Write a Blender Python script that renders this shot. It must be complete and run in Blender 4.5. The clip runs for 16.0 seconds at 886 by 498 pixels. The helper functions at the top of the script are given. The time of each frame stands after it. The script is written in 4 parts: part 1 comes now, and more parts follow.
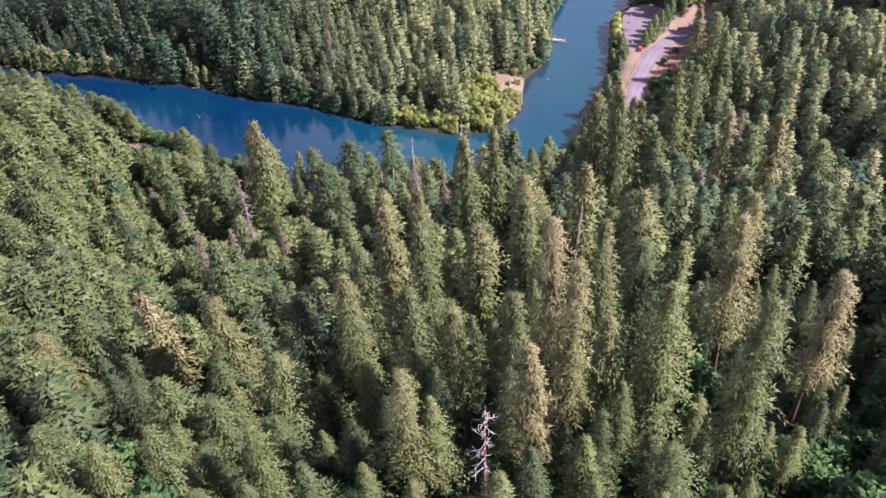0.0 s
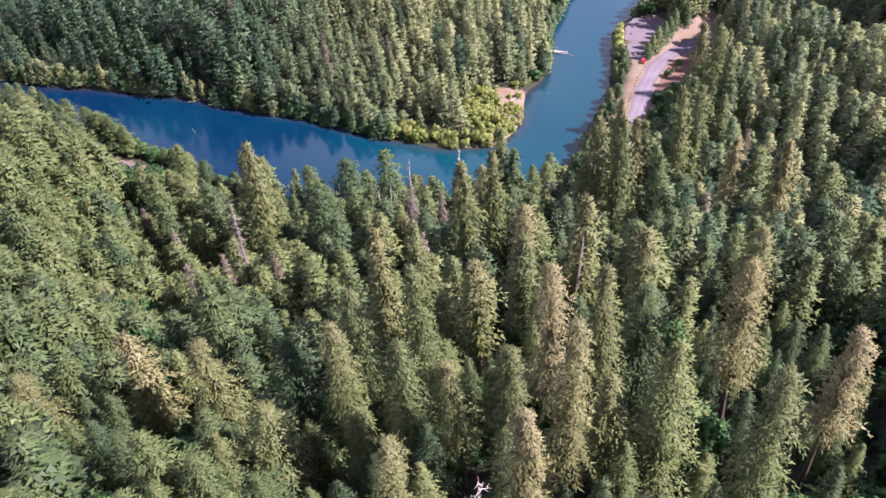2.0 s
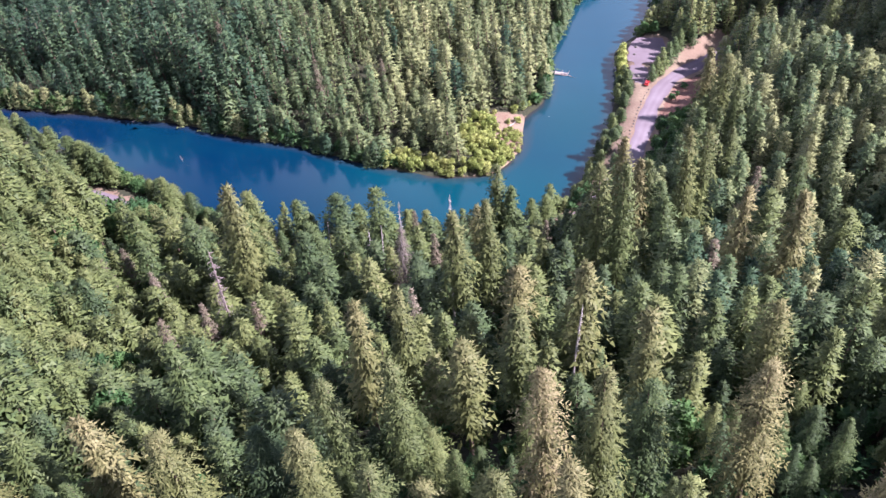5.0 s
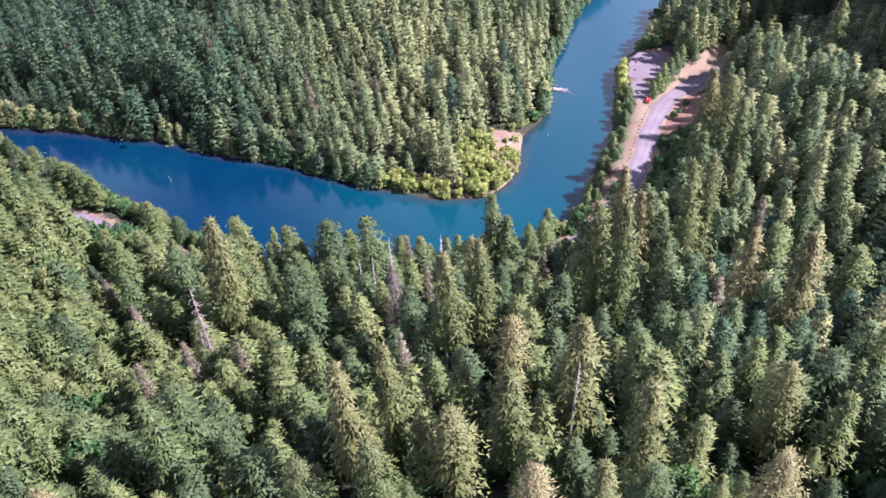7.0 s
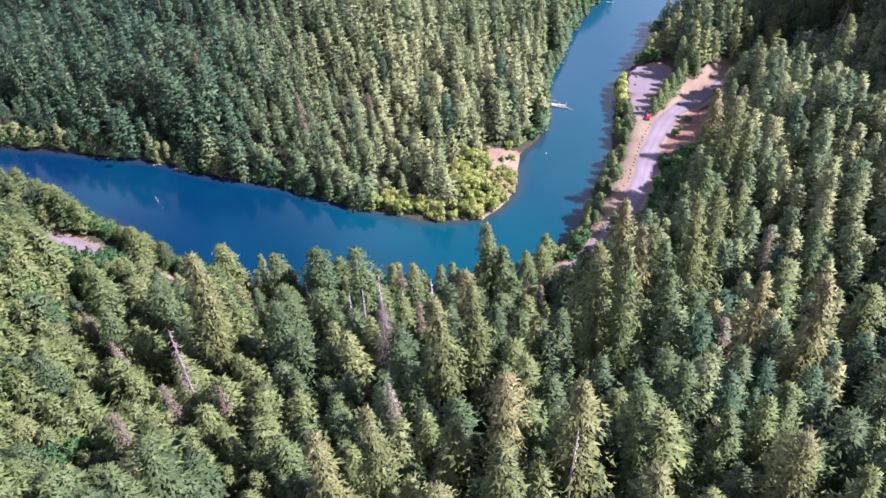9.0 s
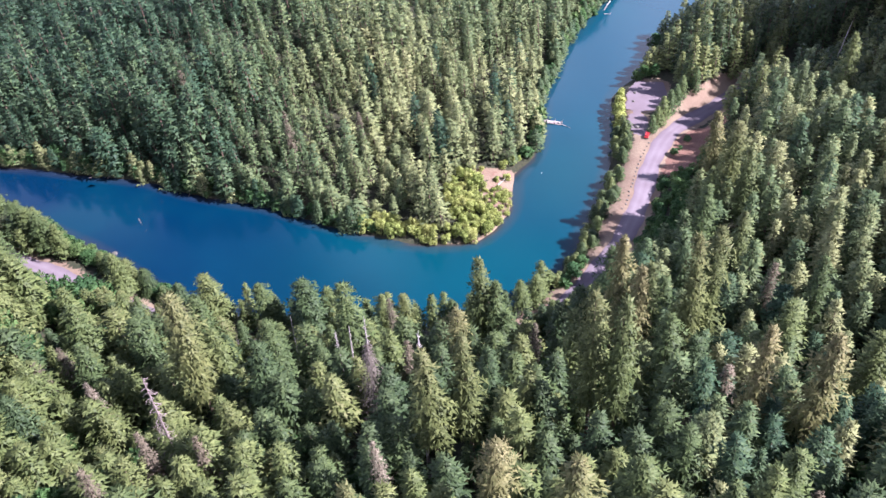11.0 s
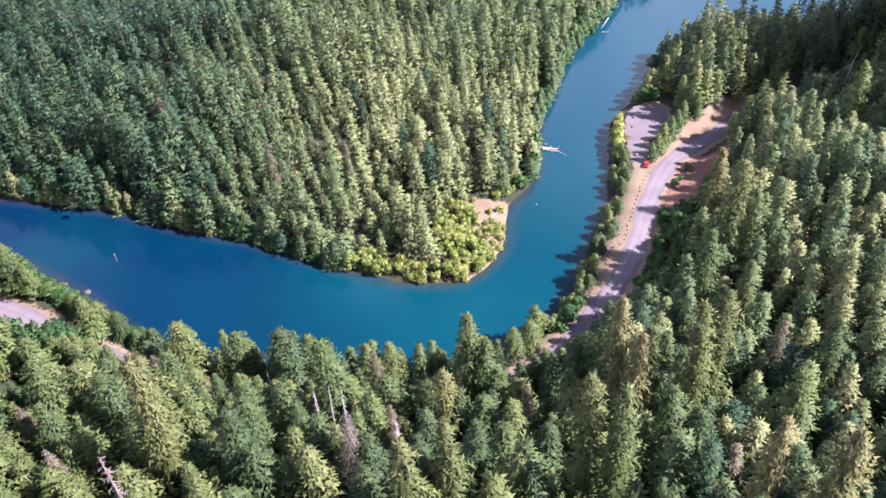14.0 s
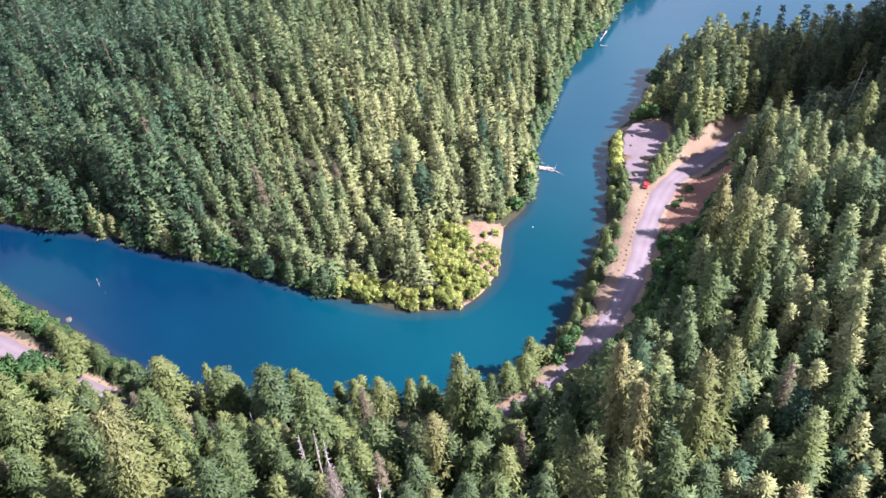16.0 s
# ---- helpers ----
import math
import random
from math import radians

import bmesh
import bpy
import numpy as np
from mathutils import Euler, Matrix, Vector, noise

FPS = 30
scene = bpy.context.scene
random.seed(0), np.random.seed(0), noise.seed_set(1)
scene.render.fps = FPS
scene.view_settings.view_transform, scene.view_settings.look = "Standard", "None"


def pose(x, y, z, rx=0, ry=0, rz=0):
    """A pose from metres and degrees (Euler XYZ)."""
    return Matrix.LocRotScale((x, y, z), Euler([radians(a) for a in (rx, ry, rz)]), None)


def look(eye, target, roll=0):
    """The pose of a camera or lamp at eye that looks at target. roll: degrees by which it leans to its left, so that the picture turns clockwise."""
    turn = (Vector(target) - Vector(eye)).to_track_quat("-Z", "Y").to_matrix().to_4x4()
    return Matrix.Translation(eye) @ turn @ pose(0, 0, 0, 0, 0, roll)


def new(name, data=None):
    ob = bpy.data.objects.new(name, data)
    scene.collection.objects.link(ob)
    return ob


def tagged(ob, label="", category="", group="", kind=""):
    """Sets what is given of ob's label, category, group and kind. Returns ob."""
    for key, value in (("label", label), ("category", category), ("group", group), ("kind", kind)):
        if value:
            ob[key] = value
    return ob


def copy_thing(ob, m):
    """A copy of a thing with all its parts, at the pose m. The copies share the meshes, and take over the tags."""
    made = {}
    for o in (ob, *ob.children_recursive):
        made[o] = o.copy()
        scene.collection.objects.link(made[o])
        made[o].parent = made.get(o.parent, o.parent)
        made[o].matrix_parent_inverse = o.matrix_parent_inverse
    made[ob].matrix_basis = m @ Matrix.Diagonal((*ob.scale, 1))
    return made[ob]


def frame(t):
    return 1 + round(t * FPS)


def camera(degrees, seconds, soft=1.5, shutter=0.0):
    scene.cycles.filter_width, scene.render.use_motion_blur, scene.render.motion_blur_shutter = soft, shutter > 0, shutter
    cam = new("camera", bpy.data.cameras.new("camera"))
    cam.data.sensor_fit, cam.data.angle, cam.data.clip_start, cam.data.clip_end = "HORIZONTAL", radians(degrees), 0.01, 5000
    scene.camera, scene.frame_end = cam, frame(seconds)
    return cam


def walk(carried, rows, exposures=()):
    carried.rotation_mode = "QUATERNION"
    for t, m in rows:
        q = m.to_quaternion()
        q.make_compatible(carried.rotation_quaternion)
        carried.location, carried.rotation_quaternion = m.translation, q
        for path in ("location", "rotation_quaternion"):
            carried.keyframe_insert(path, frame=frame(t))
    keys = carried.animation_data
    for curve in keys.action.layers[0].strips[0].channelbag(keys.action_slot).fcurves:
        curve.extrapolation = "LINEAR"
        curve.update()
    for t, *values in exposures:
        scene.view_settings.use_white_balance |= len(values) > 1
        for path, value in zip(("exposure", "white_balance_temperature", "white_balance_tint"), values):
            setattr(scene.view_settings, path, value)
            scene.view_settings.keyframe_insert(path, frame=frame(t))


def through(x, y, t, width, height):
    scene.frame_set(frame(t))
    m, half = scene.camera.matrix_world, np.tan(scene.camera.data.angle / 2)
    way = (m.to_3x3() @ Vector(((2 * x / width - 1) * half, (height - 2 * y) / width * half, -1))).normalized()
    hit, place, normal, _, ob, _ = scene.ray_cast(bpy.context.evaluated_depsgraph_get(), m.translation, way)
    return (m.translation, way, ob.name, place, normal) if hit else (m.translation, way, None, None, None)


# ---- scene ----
cam = camera(56.0, 16.0)
# seconds, place in metres, pitch, roll and yaw in degrees: a level flight down the valley
PATH = [
    (0.0, 0.13, 0.00, 195.82, 47.67, 1.54, -0.07),
    (0.5, 0.47, 1.95, 195.87, 47.70, 1.61, -0.03),
    (1.0, 0.85, 4.02, 195.97, 47.74, 1.66, 0.02),
    (1.5, 1.19, 6.24, 196.03, 47.79, 1.69, 0.04),
    (2.0, 1.57, 8.66, 196.08, 47.84, 1.73, 0.05),
    (2.5, 2.00, 11.22, 196.12, 47.89, 1.76, 0.07),
    (3.0, 2.44, 13.96, 196.13, 47.93, 1.82, 0.09),
    (3.5, 2.95, 16.80, 196.10, 48.00, 1.85, 0.10),
    (4.0, 3.47, 19.81, 196.08, 48.01, 1.95, 0.12),
    (6.5, 6.25, 35.17, 196.43, 48.06, 2.03, 0.20),
    (7.0, 6.71, 38.32, 196.46, 48.09, 2.07, 0.20),
    (7.5, 7.15, 41.55, 196.49, 48.09, 2.11, 0.20),
    (8.0, 7.55, 44.77, 196.54, 48.08, 2.08, 0.17),
    (8.5, 7.95, 47.89, 196.60, 48.09, 2.09, 0.14),
    (9.0, 8.34, 51.04, 196.67, 48.08, 2.10, 0.10),
    (11.5, 10.53, 67.64, 197.14, 47.99, 1.95, -0.07),
    (12.0, 11.02, 70.94, 197.19, 47.96, 1.95, -0.07),
    (12.5, 11.57, 74.24, 197.21, 47.94, 1.95, -0.10),
    (13.0, 12.11, 77.50, 197.24, 47.93, 1.95, -0.10),
    (13.5, 12.60, 80.70, 197.30, 47.94, 1.96, -0.12),
    (14.0, 13.10, 83.76, 197.35, 47.95, 1.91, -0.15),
    (14.5, 13.62, 86.81, 197.40, 47.97, 1.87, -0.18),
    (15.0, 14.15, 89.87, 197.43, 47.98, 1.88, -0.18),
    (15.5, 14.62, 92.95, 197.45, 48.01, 1.84, -0.20),
    (16.0, 15.09, 96.00, 197.43, 48.02, 1.87, -0.22),
]
walk(cam, [(t, pose(x, y, z, rx, ry, rz)) for t, x, y, z, rx, ry, rz in PATH], exposures=[(0.0, 1.32, 5720, 35), (3.5, 1.53, 5660, 34), (8.0, 1.6, 5450, 32), (12.5, 1.67, 5530, 28), (16.0, 1.75, 5730, 25)])

# ---- light ----
SUN_HEIGHT, SUN_TURN = 49.0, 105.0      # degrees above the horizon; degrees clockwise from straight ahead
world = bpy.data.worlds.new("sky")
scene.world = world
world.use_nodes = True
wn = world.node_tree.nodes
sky = wn.new("ShaderNodeTexSky")
sky.sky_type, sky.sun_disc = "NISHITA", False
sky.sun_elevation, sky.sun_rotation = radians(SUN_HEIGHT), radians(SUN_TURN)
wn["Background"].inputs["Strength"].default_value = 0.05
tc, cl, cr, cm = wn.new("ShaderNodeTexCoord"), wn.new("ShaderNodeTexNoise"), wn.new("ShaderNodeValToRGB"), wn.new("ShaderNodeMix")
cl.inputs["Scale"].default_value, cl.inputs["Detail"].default_value = 2.6, 6.0
cr.color_ramp.elements[0].position, cr.color_ramp.elements[1].position = 0.46, 0.72
cm.data_type = "RGBA"
cm.inputs[7].default_value = (12.0, 12.4, 13.2, 1)      # sunlit broken cloud
wl = world.node_tree.links
wl.new(tc.outputs["Generated"], cl.inputs["Vector"])
sep, low, add = wn.new("ShaderNodeSeparateXYZ"), wn.new("ShaderNodeMath"), wn.new("ShaderNodeMath")
low.operation, add.operation = "MULTIPLY_ADD", "ADD"
low.inputs[1].default_value, low.inputs[2].default_value = -0.6, 0.42      # more cloud towards the horizon
wl.new(tc.outputs["Generated"], sep.inputs[0])
wl.new(sep.outputs["Z"], low.inputs[0])
wl.new(cl.outputs["Fac"], add.inputs[0])
wl.new(low.outputs[0], add.inputs[1])
wl.new(add.outputs[0], cr.inputs["Fac"])
wl.new(cr.outputs["Color"], cm.inputs[0])
wl.new(sky.outputs["Color"], cm.inputs[6])
wl.new(cm.outputs[2], wn["Background"].inputs["Color"])
sun = new("sun", bpy.data.lights.new("sun", "SUN"))
sun.data.energy, sun.data.angle, sun.data.color = 5.0, radians(0.5), (1.0, 0.93, 0.82)
a, e = radians(SUN_TURN), radians(SUN_HEIGHT)
sun.matrix_world = look((math.sin(a) * math.cos(e) * 400, math.cos(a) * math.cos(e) * 400, math.sin(e) * 400), (0, 0, 0))


# ---- materials ----
def material(name):
    m = bpy.data.materials.new(name)
    m.use_nodes = True
    return m, m.node_tree.nodes, m.node_tree.links, m.node_tree.nodes["Principled BSDF"]


def ramp(nodes, stops):
    r = nodes.new("ShaderNodeValToRGB")
    while len(r.color_ramp.elements) < len(stops):
        r.color_ramp.elements.new(0.5)
    for el, (at, col) in zip(r.color_ramp.elements, stops):
        el.position, el.color = at, (*col, 1)
    return r


def noise_node(nodes, links, scale, detail=4.0, coords="Position", rough=0.5):
    tc = nodes.new("ShaderNodeNewGeometry") if coords == "Position" else nodes.new("ShaderNodeTexCoord")
    n = nodes.new("ShaderNodeTexNoise")
    n.inputs["Scale"].default_value, n.inputs["Detail"].default_value, n.inputs["Roughness"].default_value = scale, detail, rough
    links.new(tc.outputs["Position" if coords == "Position" else coords], n.inputs["Vector"])
    return n


def mathn(nodes, links, op, a, b=None):
    n = nodes.new("ShaderNodeMath")
    n.operation = op
    for k, v in enumerate((a, b)):
        if v is None:
            continue
        if isinstance(v, (int, float)):
            n.inputs[k].default_value = v
        else:
            links.new(v, n.inputs[k])
    return n.outputs[0]


def mixc(nodes, links, fac, a, b, blend="MIX"):
    n = nodes.new("ShaderNodeMix")
    n.data_type, n.blend_type = "RGBA", blend
    for k, v in ((0, fac), (6, a), (7, b)):
        if isinstance(v, (int, float)):
            n.inputs[k].default_value = v
        elif isinstance(v, tuple):
            n.inputs[k].default_value = (*v, 1)
        else:
            links.new(v, n.inputs[k])
    return n.outputs[2]


def foliage(name, stops, through=0.3, rough=0.55, cones=0.0):
    """Leaves: one hue for each tree, a finer change from spray to spray, brown cones near the top, and some light let through."""
    m, n, l, p = material(name)
    at, info, geo = n.new("ShaderNodeAttribute"), n.new("ShaderNodeObjectInfo"), n.new("ShaderNodeNewGeometry")
    at.attribute_name = "tint"
    hue = mathn(n, l, "FRACT", mathn(n, l, "ADD", at.outputs["Fac"], info.outputs["Random"]))
    hue = mathn(n, l, "ADD", mathn(n, l, "MULTIPLY", hue, 0.86), mathn(n, l, "MULTIPLY", mathn(n, l, "SUBTRACT", geo.outputs["Random Per Island"], 0.5), 0.22))
    r = ramp(n, stops)
    l.new(hue, r.inputs["Fac"])
    col = r.outputs["Color"]
    if cones:
        tip = n.new("ShaderNodeAttribute")
        tip.attribute_name = "tip"
        share = mathn(n, l, "MULTIPLY", mathn(n, l, "POWER", tip.outputs["Fac"], 5.0), mathn(n, l, "MULTIPLY", mathn(n, l, "ADD", geo.outputs["Random Per Island"], info.outputs["Random"]), cones))
        share = mathn(n, l, "MINIMUM", share, 0.85)
        col = mixc(n, l, share, col, (0.3, 0.24, 0.14))
    patch = noise_node(n, l, 0.55, 3.0)
    val = mathn(n, l, "ADD", mathn(n, l, "MULTIPLY", geo.outputs["Random Per Island"], 0.45), mathn(n, l, "MULTIPLY", patch.outputs["Fac"], 0.8))
    val = mathn(n, l, "ADD", val, 0.375)
    hsv = n.new("ShaderNodeHueSaturation")
    l.new(val, hsv.inputs["Value"])
    l.new(col, hsv.inputs["Color"])
    l.new(hsv.outputs["Color"], p.inputs["Base Color"])
    p.inputs["Roughness"].default_value = rough
    p.inputs["Specular IOR Level"].default_value = 0.15
    tr, mix = n.new("ShaderNodeBsdfTranslucent"), n.new("ShaderNodeMixShader")
    l.new(hsv.outputs["Color"], tr.inputs["Color"])
    mix.inputs[0].default_value = through
    l.new(p.outputs[0], mix.inputs[1])
    l.new(tr.outputs[0], mix.inputs[2])
    l.new(mix.outputs[0], n["Material Output"].inputs["Surface"])
    return m


needles = foliage("needles", [(0.0, (0.044, 0.072, 0.032)), (0.35, (0.074, 0.106, 0.038)), (0.65, (0.11, 0.137, 0.045)), (0.92, (0.145, 0.162, 0.057)), (1.0, (0.175, 0.145, 0.085))], 0.12, cones=0.04)
needles_old = foliage("needles_old", [(0.0, (0.082, 0.108, 0.037)), (0.5, (0.125, 0.137, 0.047)), (0.85, (0.183, 0.17, 0.07)), (1.0, (0.225, 0.178, 0.1))], 0.12, cones=0.2)
# paler than needles; on the spur above the road this stands in for sunlight
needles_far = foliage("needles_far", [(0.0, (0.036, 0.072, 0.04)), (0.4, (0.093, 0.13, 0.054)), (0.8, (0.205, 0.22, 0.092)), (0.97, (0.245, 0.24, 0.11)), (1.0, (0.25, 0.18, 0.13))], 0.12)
broad_leaves = foliage("broad_leaves", [(0.0, (0.048, 0.105, 0.04)), (0.6, (0.082, 0.158, 0.05)), (1.0, (0.14, 0.195, 0.064))], 0.3)
needles_dead = foliage("needles_dead", [(0.0, (0.105, 0.09, 0.062)), (0.6, (0.17, 0.138, 0.096)), (1.0, (0.26, 0.222, 0.168))], 0.15, 0.8)
needles_grey = foliage("needles_grey", [(0.0, (0.10, 0.082, 0.07)), (1.0, (0.19, 0.16, 0.135))], 0.1, 0.85)
willow_leaves = foliage("willow_leaves", [(0.0, (0.3, 0.36, 0.10)), (0.6, (0.4, 0.435, 0.135)), (1.0, (0.48, 0.48, 0.17))], 0.45)


def bark(name, low, high, scale=3.0):
    m, n, l, p = material(name)
    tex = noise_node(n, l, scale, 6.0)
    r = ramp(n, [(0.3, low), (0.7, high)])
    l.new(tex.outputs["Fac"], r.inputs["Fac"])
    l.new(r.outputs["Color"], p.inputs["Base Color"])
    p.inputs["Roughness"].default_value = 0.9
    bump = n.new("ShaderNodeBump")
    bump.inputs["Strength"].default_value, bump.inputs["Distance"].default_value = 0.6, 0.08
    l.new(tex.outputs["Fac"], bump.inputs["Height"])
    l.new(bump.outputs["Normal"], p.inputs["Normal"])
    return m


bark_fir = bark("bark_fir", (0.05, 0.032, 0.022), (0.15, 0.095, 0.07))
bark_dead = bark("bark_dead", (0.16, 0.112, 0.102), (0.35, 0.285, 0.27))
bark_pale = bark("bark_pale", (0.24, 0.205, 0.195), (0.44, 0.39, 0.37), 1.5)
bark_red = bark("bark_red", (0.15, 0.055, 0.045), (0.3, 0.14, 0.115), 2.0)
stone = bark("stone", (0.06, 0.055, 0.048), (0.17, 0.155, 0.14), 1.2)

# forest floor, bare earth along the road, red scree
ground_mat, n, l, p = material("ground")
at = n.new("ShaderNodeAttribute")
at.attribute_name = "bare"
red = n.new("ShaderNodeAttribute")
red.attribute_name = "scree"
fine, wide, grit = noise_node(n, l, 0.9, 6.0), noise_node(n, l, 0.09, 4.0), noise_node(n, l, 4.0, 5.0)
floor_ramp = ramp(n, [(0.3, (0.018, 0.024, 0.010)), (0.55, (0.034, 0.034, 0.016)), (0.75, (0.055, 0.038, 0.022))])
l.new(fine.outputs["Fac"], floor_ramp.inputs["Fac"])
dry = ramp(n, [(0.25, (0.14, 0.088, 0.062)), (0.5, (0.2, 0.138, 0.095)), (0.75, (0.27, 0.21, 0.138))])
l.new(mathn(n, l, "ADD", mathn(n, l, "MULTIPLY", wide.outputs["Fac"], 0.7), mathn(n, l, "MULTIPLY", grit.outputs["Fac"], 0.35)), dry.inputs["Fac"])
edge = mathn(n, l, "ADD", at.outputs["Fac"], mathn(n, l, "MULTIPLY", mathn(n, l, "SUBTRACT", fine.outputs["Fac"], 0.5), 0.9))
step = ramp(n, [(0.42, (0, 0, 0)), (0.56, (1, 1, 1))])
l.new(edge, step.inputs["Fac"])
c = mixc(n, l, step.outputs["Color"], floor_ramp.outputs["Color"], dry.outputs["Color"])
scree_ramp = ramp(n, [(0.35, (0.12, 0.05, 0.036)), (0.52, (0.185, 0.095, 0.066)), (0.7, (0.27, 0.175, 0.128))])
l.new(grit.outputs["Fac"], scree_ramp.inputs["Fac"])
edge2 = mathn(n, l, "ADD", red.outputs["Fac"], mathn(n, l, "MULTIPLY", mathn(n, l, "SUBTRACT", fine.outputs["Fac"], 0.5), 0.8))
step2 = ramp(n, [(0.45, (0, 0, 0)), (0.58, (1, 1, 1))])
l.new(edge2, step2.inputs["Fac"])
c = mixc(n, l, step2.outputs["Color"], c, scree_ramp.outputs["Color"])
l.new(c, p.inputs["Base Color"])
p.inputs["Roughness"].default_value = 0.95
bump = n.new("ShaderNodeBump")
bump.inputs["Strength"].default_value, bump.inputs["Distance"].default_value = 0.7, 0.4
l.new(fine.outputs["Fac"], bump.inputs["Height"])
l.new(bump.outputs["Normal"], p.inputs["Normal"])

# gravel road with paler wheel tracks
road_mat, n, l, p = material("road_gravel")
across = n.new("ShaderNodeAttribute")
across.attribute_name = "across"
fine, wide = noise_node(n, l, 3.0, 6.0), noise_node(n, l, 0.15, 4.0)
track = ramp(n, [(0.0, (0.2, 0.2, 0.2)), (0.22, (0.65, 0.65, 0.65)), (0.32, (0.9, 0.9, 0.9)), (0.5, (0.55, 0.55, 0.55)), (0.68, (0.9, 0.9, 0.9)), (0.78, (0.65, 0.65, 0.65)), (1.0, (0.2, 0.2, 0.2))])
l.new(across.outputs["Fac"], track.inputs["Fac"])
mixv = mathn(n, l, "ADD", mathn(n, l, "MULTIPLY", track.outputs["Color"], 0.4), mathn(n, l, "ADD", mathn(n, l, "MULTIPLY", wide.outputs["Fac"], 0.55), mathn(n, l, "MULTIPLY", fine.outputs["Fac"], 0.25)))
r = ramp(n, [(0.3, (0.115, 0.085, 0.092)), (0.6, (0.158, 0.122, 0.14)), (0.9, (0.21, 0.172, 0.192))])
l.new(mixv, r.inputs["Fac"])
l.new(r.outputs["Color"], p.inputs["Base Color"])
p.inputs["Roughness"].default_value = 0.9

# deep green-blue river, browner over the shallows
water_mat, n, l, p = material("water")
at = n.new("ShaderNodeAttribute")
at.attribute_name = "depth"
wide = noise_node(n, l, 0.012, 3.0)
deep = ramp(n, [(0.35, (0.0008, 0.012, 0.04)), (0.52, (0.001, 0.025, 0.058)), (0.68, (0.002, 0.045, 0.07))])
l.new(wide.outputs["Fac"], deep.inputs["Fac"])
shore = ramp(n, [(0.0, (1, 1, 1)), (0.06, (0.3, 0.3, 0.3)), (0.2, (0, 0, 0))])
l.new(at.outputs["Fac"], shore.inputs["Fac"])
# greener blue around the bend
teal = n.new("ShaderNodeAttribute")
teal.attribute_name = "teal"
c = mixc(n, l, teal.outputs["Fac"], deep.outputs["Color"], (0.002, 0.058, 0.07))
# paler downstream reach: reflected sky and cloud put into the base colour
pale = n.new("ShaderNodeAttribute")
pale.attribute_name = "pale"
c = mixc(n, l, pale.outputs["Fac"], c, (0.004, 0.046, 0.072))
navy = n.new("ShaderNodeAttribute")
navy.attribute_name = "navy"
c = mixc(n, l, mathn(n, l, "MULTIPLY", navy.outputs["Fac"], 0.5), c, (0.001, 0.009, 0.036))
c = mixc(n, l, shore.outputs["Color"], c, mixc(n, l, pale.outputs["Fac"], (0.05, 0.034, 0.024), (0.016, 0.034, 0.036)))
l.new(c, p.inputs["Base Color"])
p.inputs["Roughness"].default_value, p.inputs["IOR"].default_value = 0.11, 1.41
ripple = noise_node(n, l, 0.8, 4.0)
bump = n.new("ShaderNodeBump")
bump.inputs["Strength"].default_value, bump.inputs["Distance"].default_value = 0.05, 0.08
l.new(ripple.outputs["Fac"], bump.inputs["Height"])
l.new(bump.outputs["Normal"], p.inputs["Normal"])


def plain(name, col, rough=0.5, metal=0.0, coat=0.0):
    m, n, l, p = material(name)
    tex = noise_node(n, l, 6.0, 4.0)
    r = ramp(n, [(0.3, tuple(v * 0.8 for v in col)), (0.7, tuple(min(1, v * 1.1) for v in col))])
    l.new(tex.outputs["Fac"], r.inputs["Fac"])
    l.new(r.outputs["Color"], p.inputs["Base Color"])
    p.inputs["Roughness"].default_value, p.inputs["Metallic"].default_value, p.inputs["Coat Weight"].default_value = rough, metal, coat
    return m


car_red, glass_dark, rubber, steel, lamp_glass = plain("car_red", (0.45, 0.03, 0.03), 0.3, 0, 0.6), plain("glass_dark", (0.02, 0.025, 0.03), 0.08), plain("rubber", (0.03, 0.03, 0.03), 0.8), plain("steel", (0.55, 0.55, 0.57), 0.3, 0.9), plain("lamp_glass", (0.75, 0.72, 0.68), 0.15)
white_paint = plain("white_paint", (0.8, 0.8, 0.78), 0.5)


# the river's two banks, from upstream to downstream
NEAR_SHORE = [(-420, 520), (-330, 420), (-250, 362), (-190, 328), (-143, 300), (-118, 285), (-95, 267), (-72, 256), (-45, 249), (-12, 246), (12, 247), (30, 256), (46, 273), (58, 299), (67, 321), (73, 345), (76, 362), (78, 380), (92, 397), (100, 410), (106, 428), (122, 444), (150, 447), (190, 443), (240, 440), (320, 448), (430, 480), (700, 590)]
FAR_SHORE = [(-440, 580), (-340, 470), (-270, 392), (-207, 350), (-157, 337.5), (-136, 333), (-114, 328), (-99, 321), (-81, 315), (-62, 309.5), (-50, 303.2), (-33, 295.8), (-17.5, 289.4), (-6, 286.2), (5, 285.3), (16, 287), (23.5, 294.4), (28.6, 303.5), (30.4, 315), (32, 327), (38.6, 334), (43.4, 347), (45, 361), (48.5, 384), (55.5, 402), (62, 424), (72, 446), (92, 480), (108, 508), (150, 550), (220, 565), (380, 575), (680, 690)]
ROAD = [(-330, 395), (-240, 330), (-190, 300), (-150, 280), (-129, 270), (-114, 262), (-98, 253), (-76, 241), (-46, 233), (-12, 229), (20, 235), (40, 247), (52, 261), (58.5, 269.5), (65, 279.5), (70.5, 290), (75, 300), (78.2, 308), (82, 319.5), (87, 330.5), (92, 339.5), (98.5, 347.5), (114, 360), (135, 376), (170, 392), (230, 410), (330, 430)]

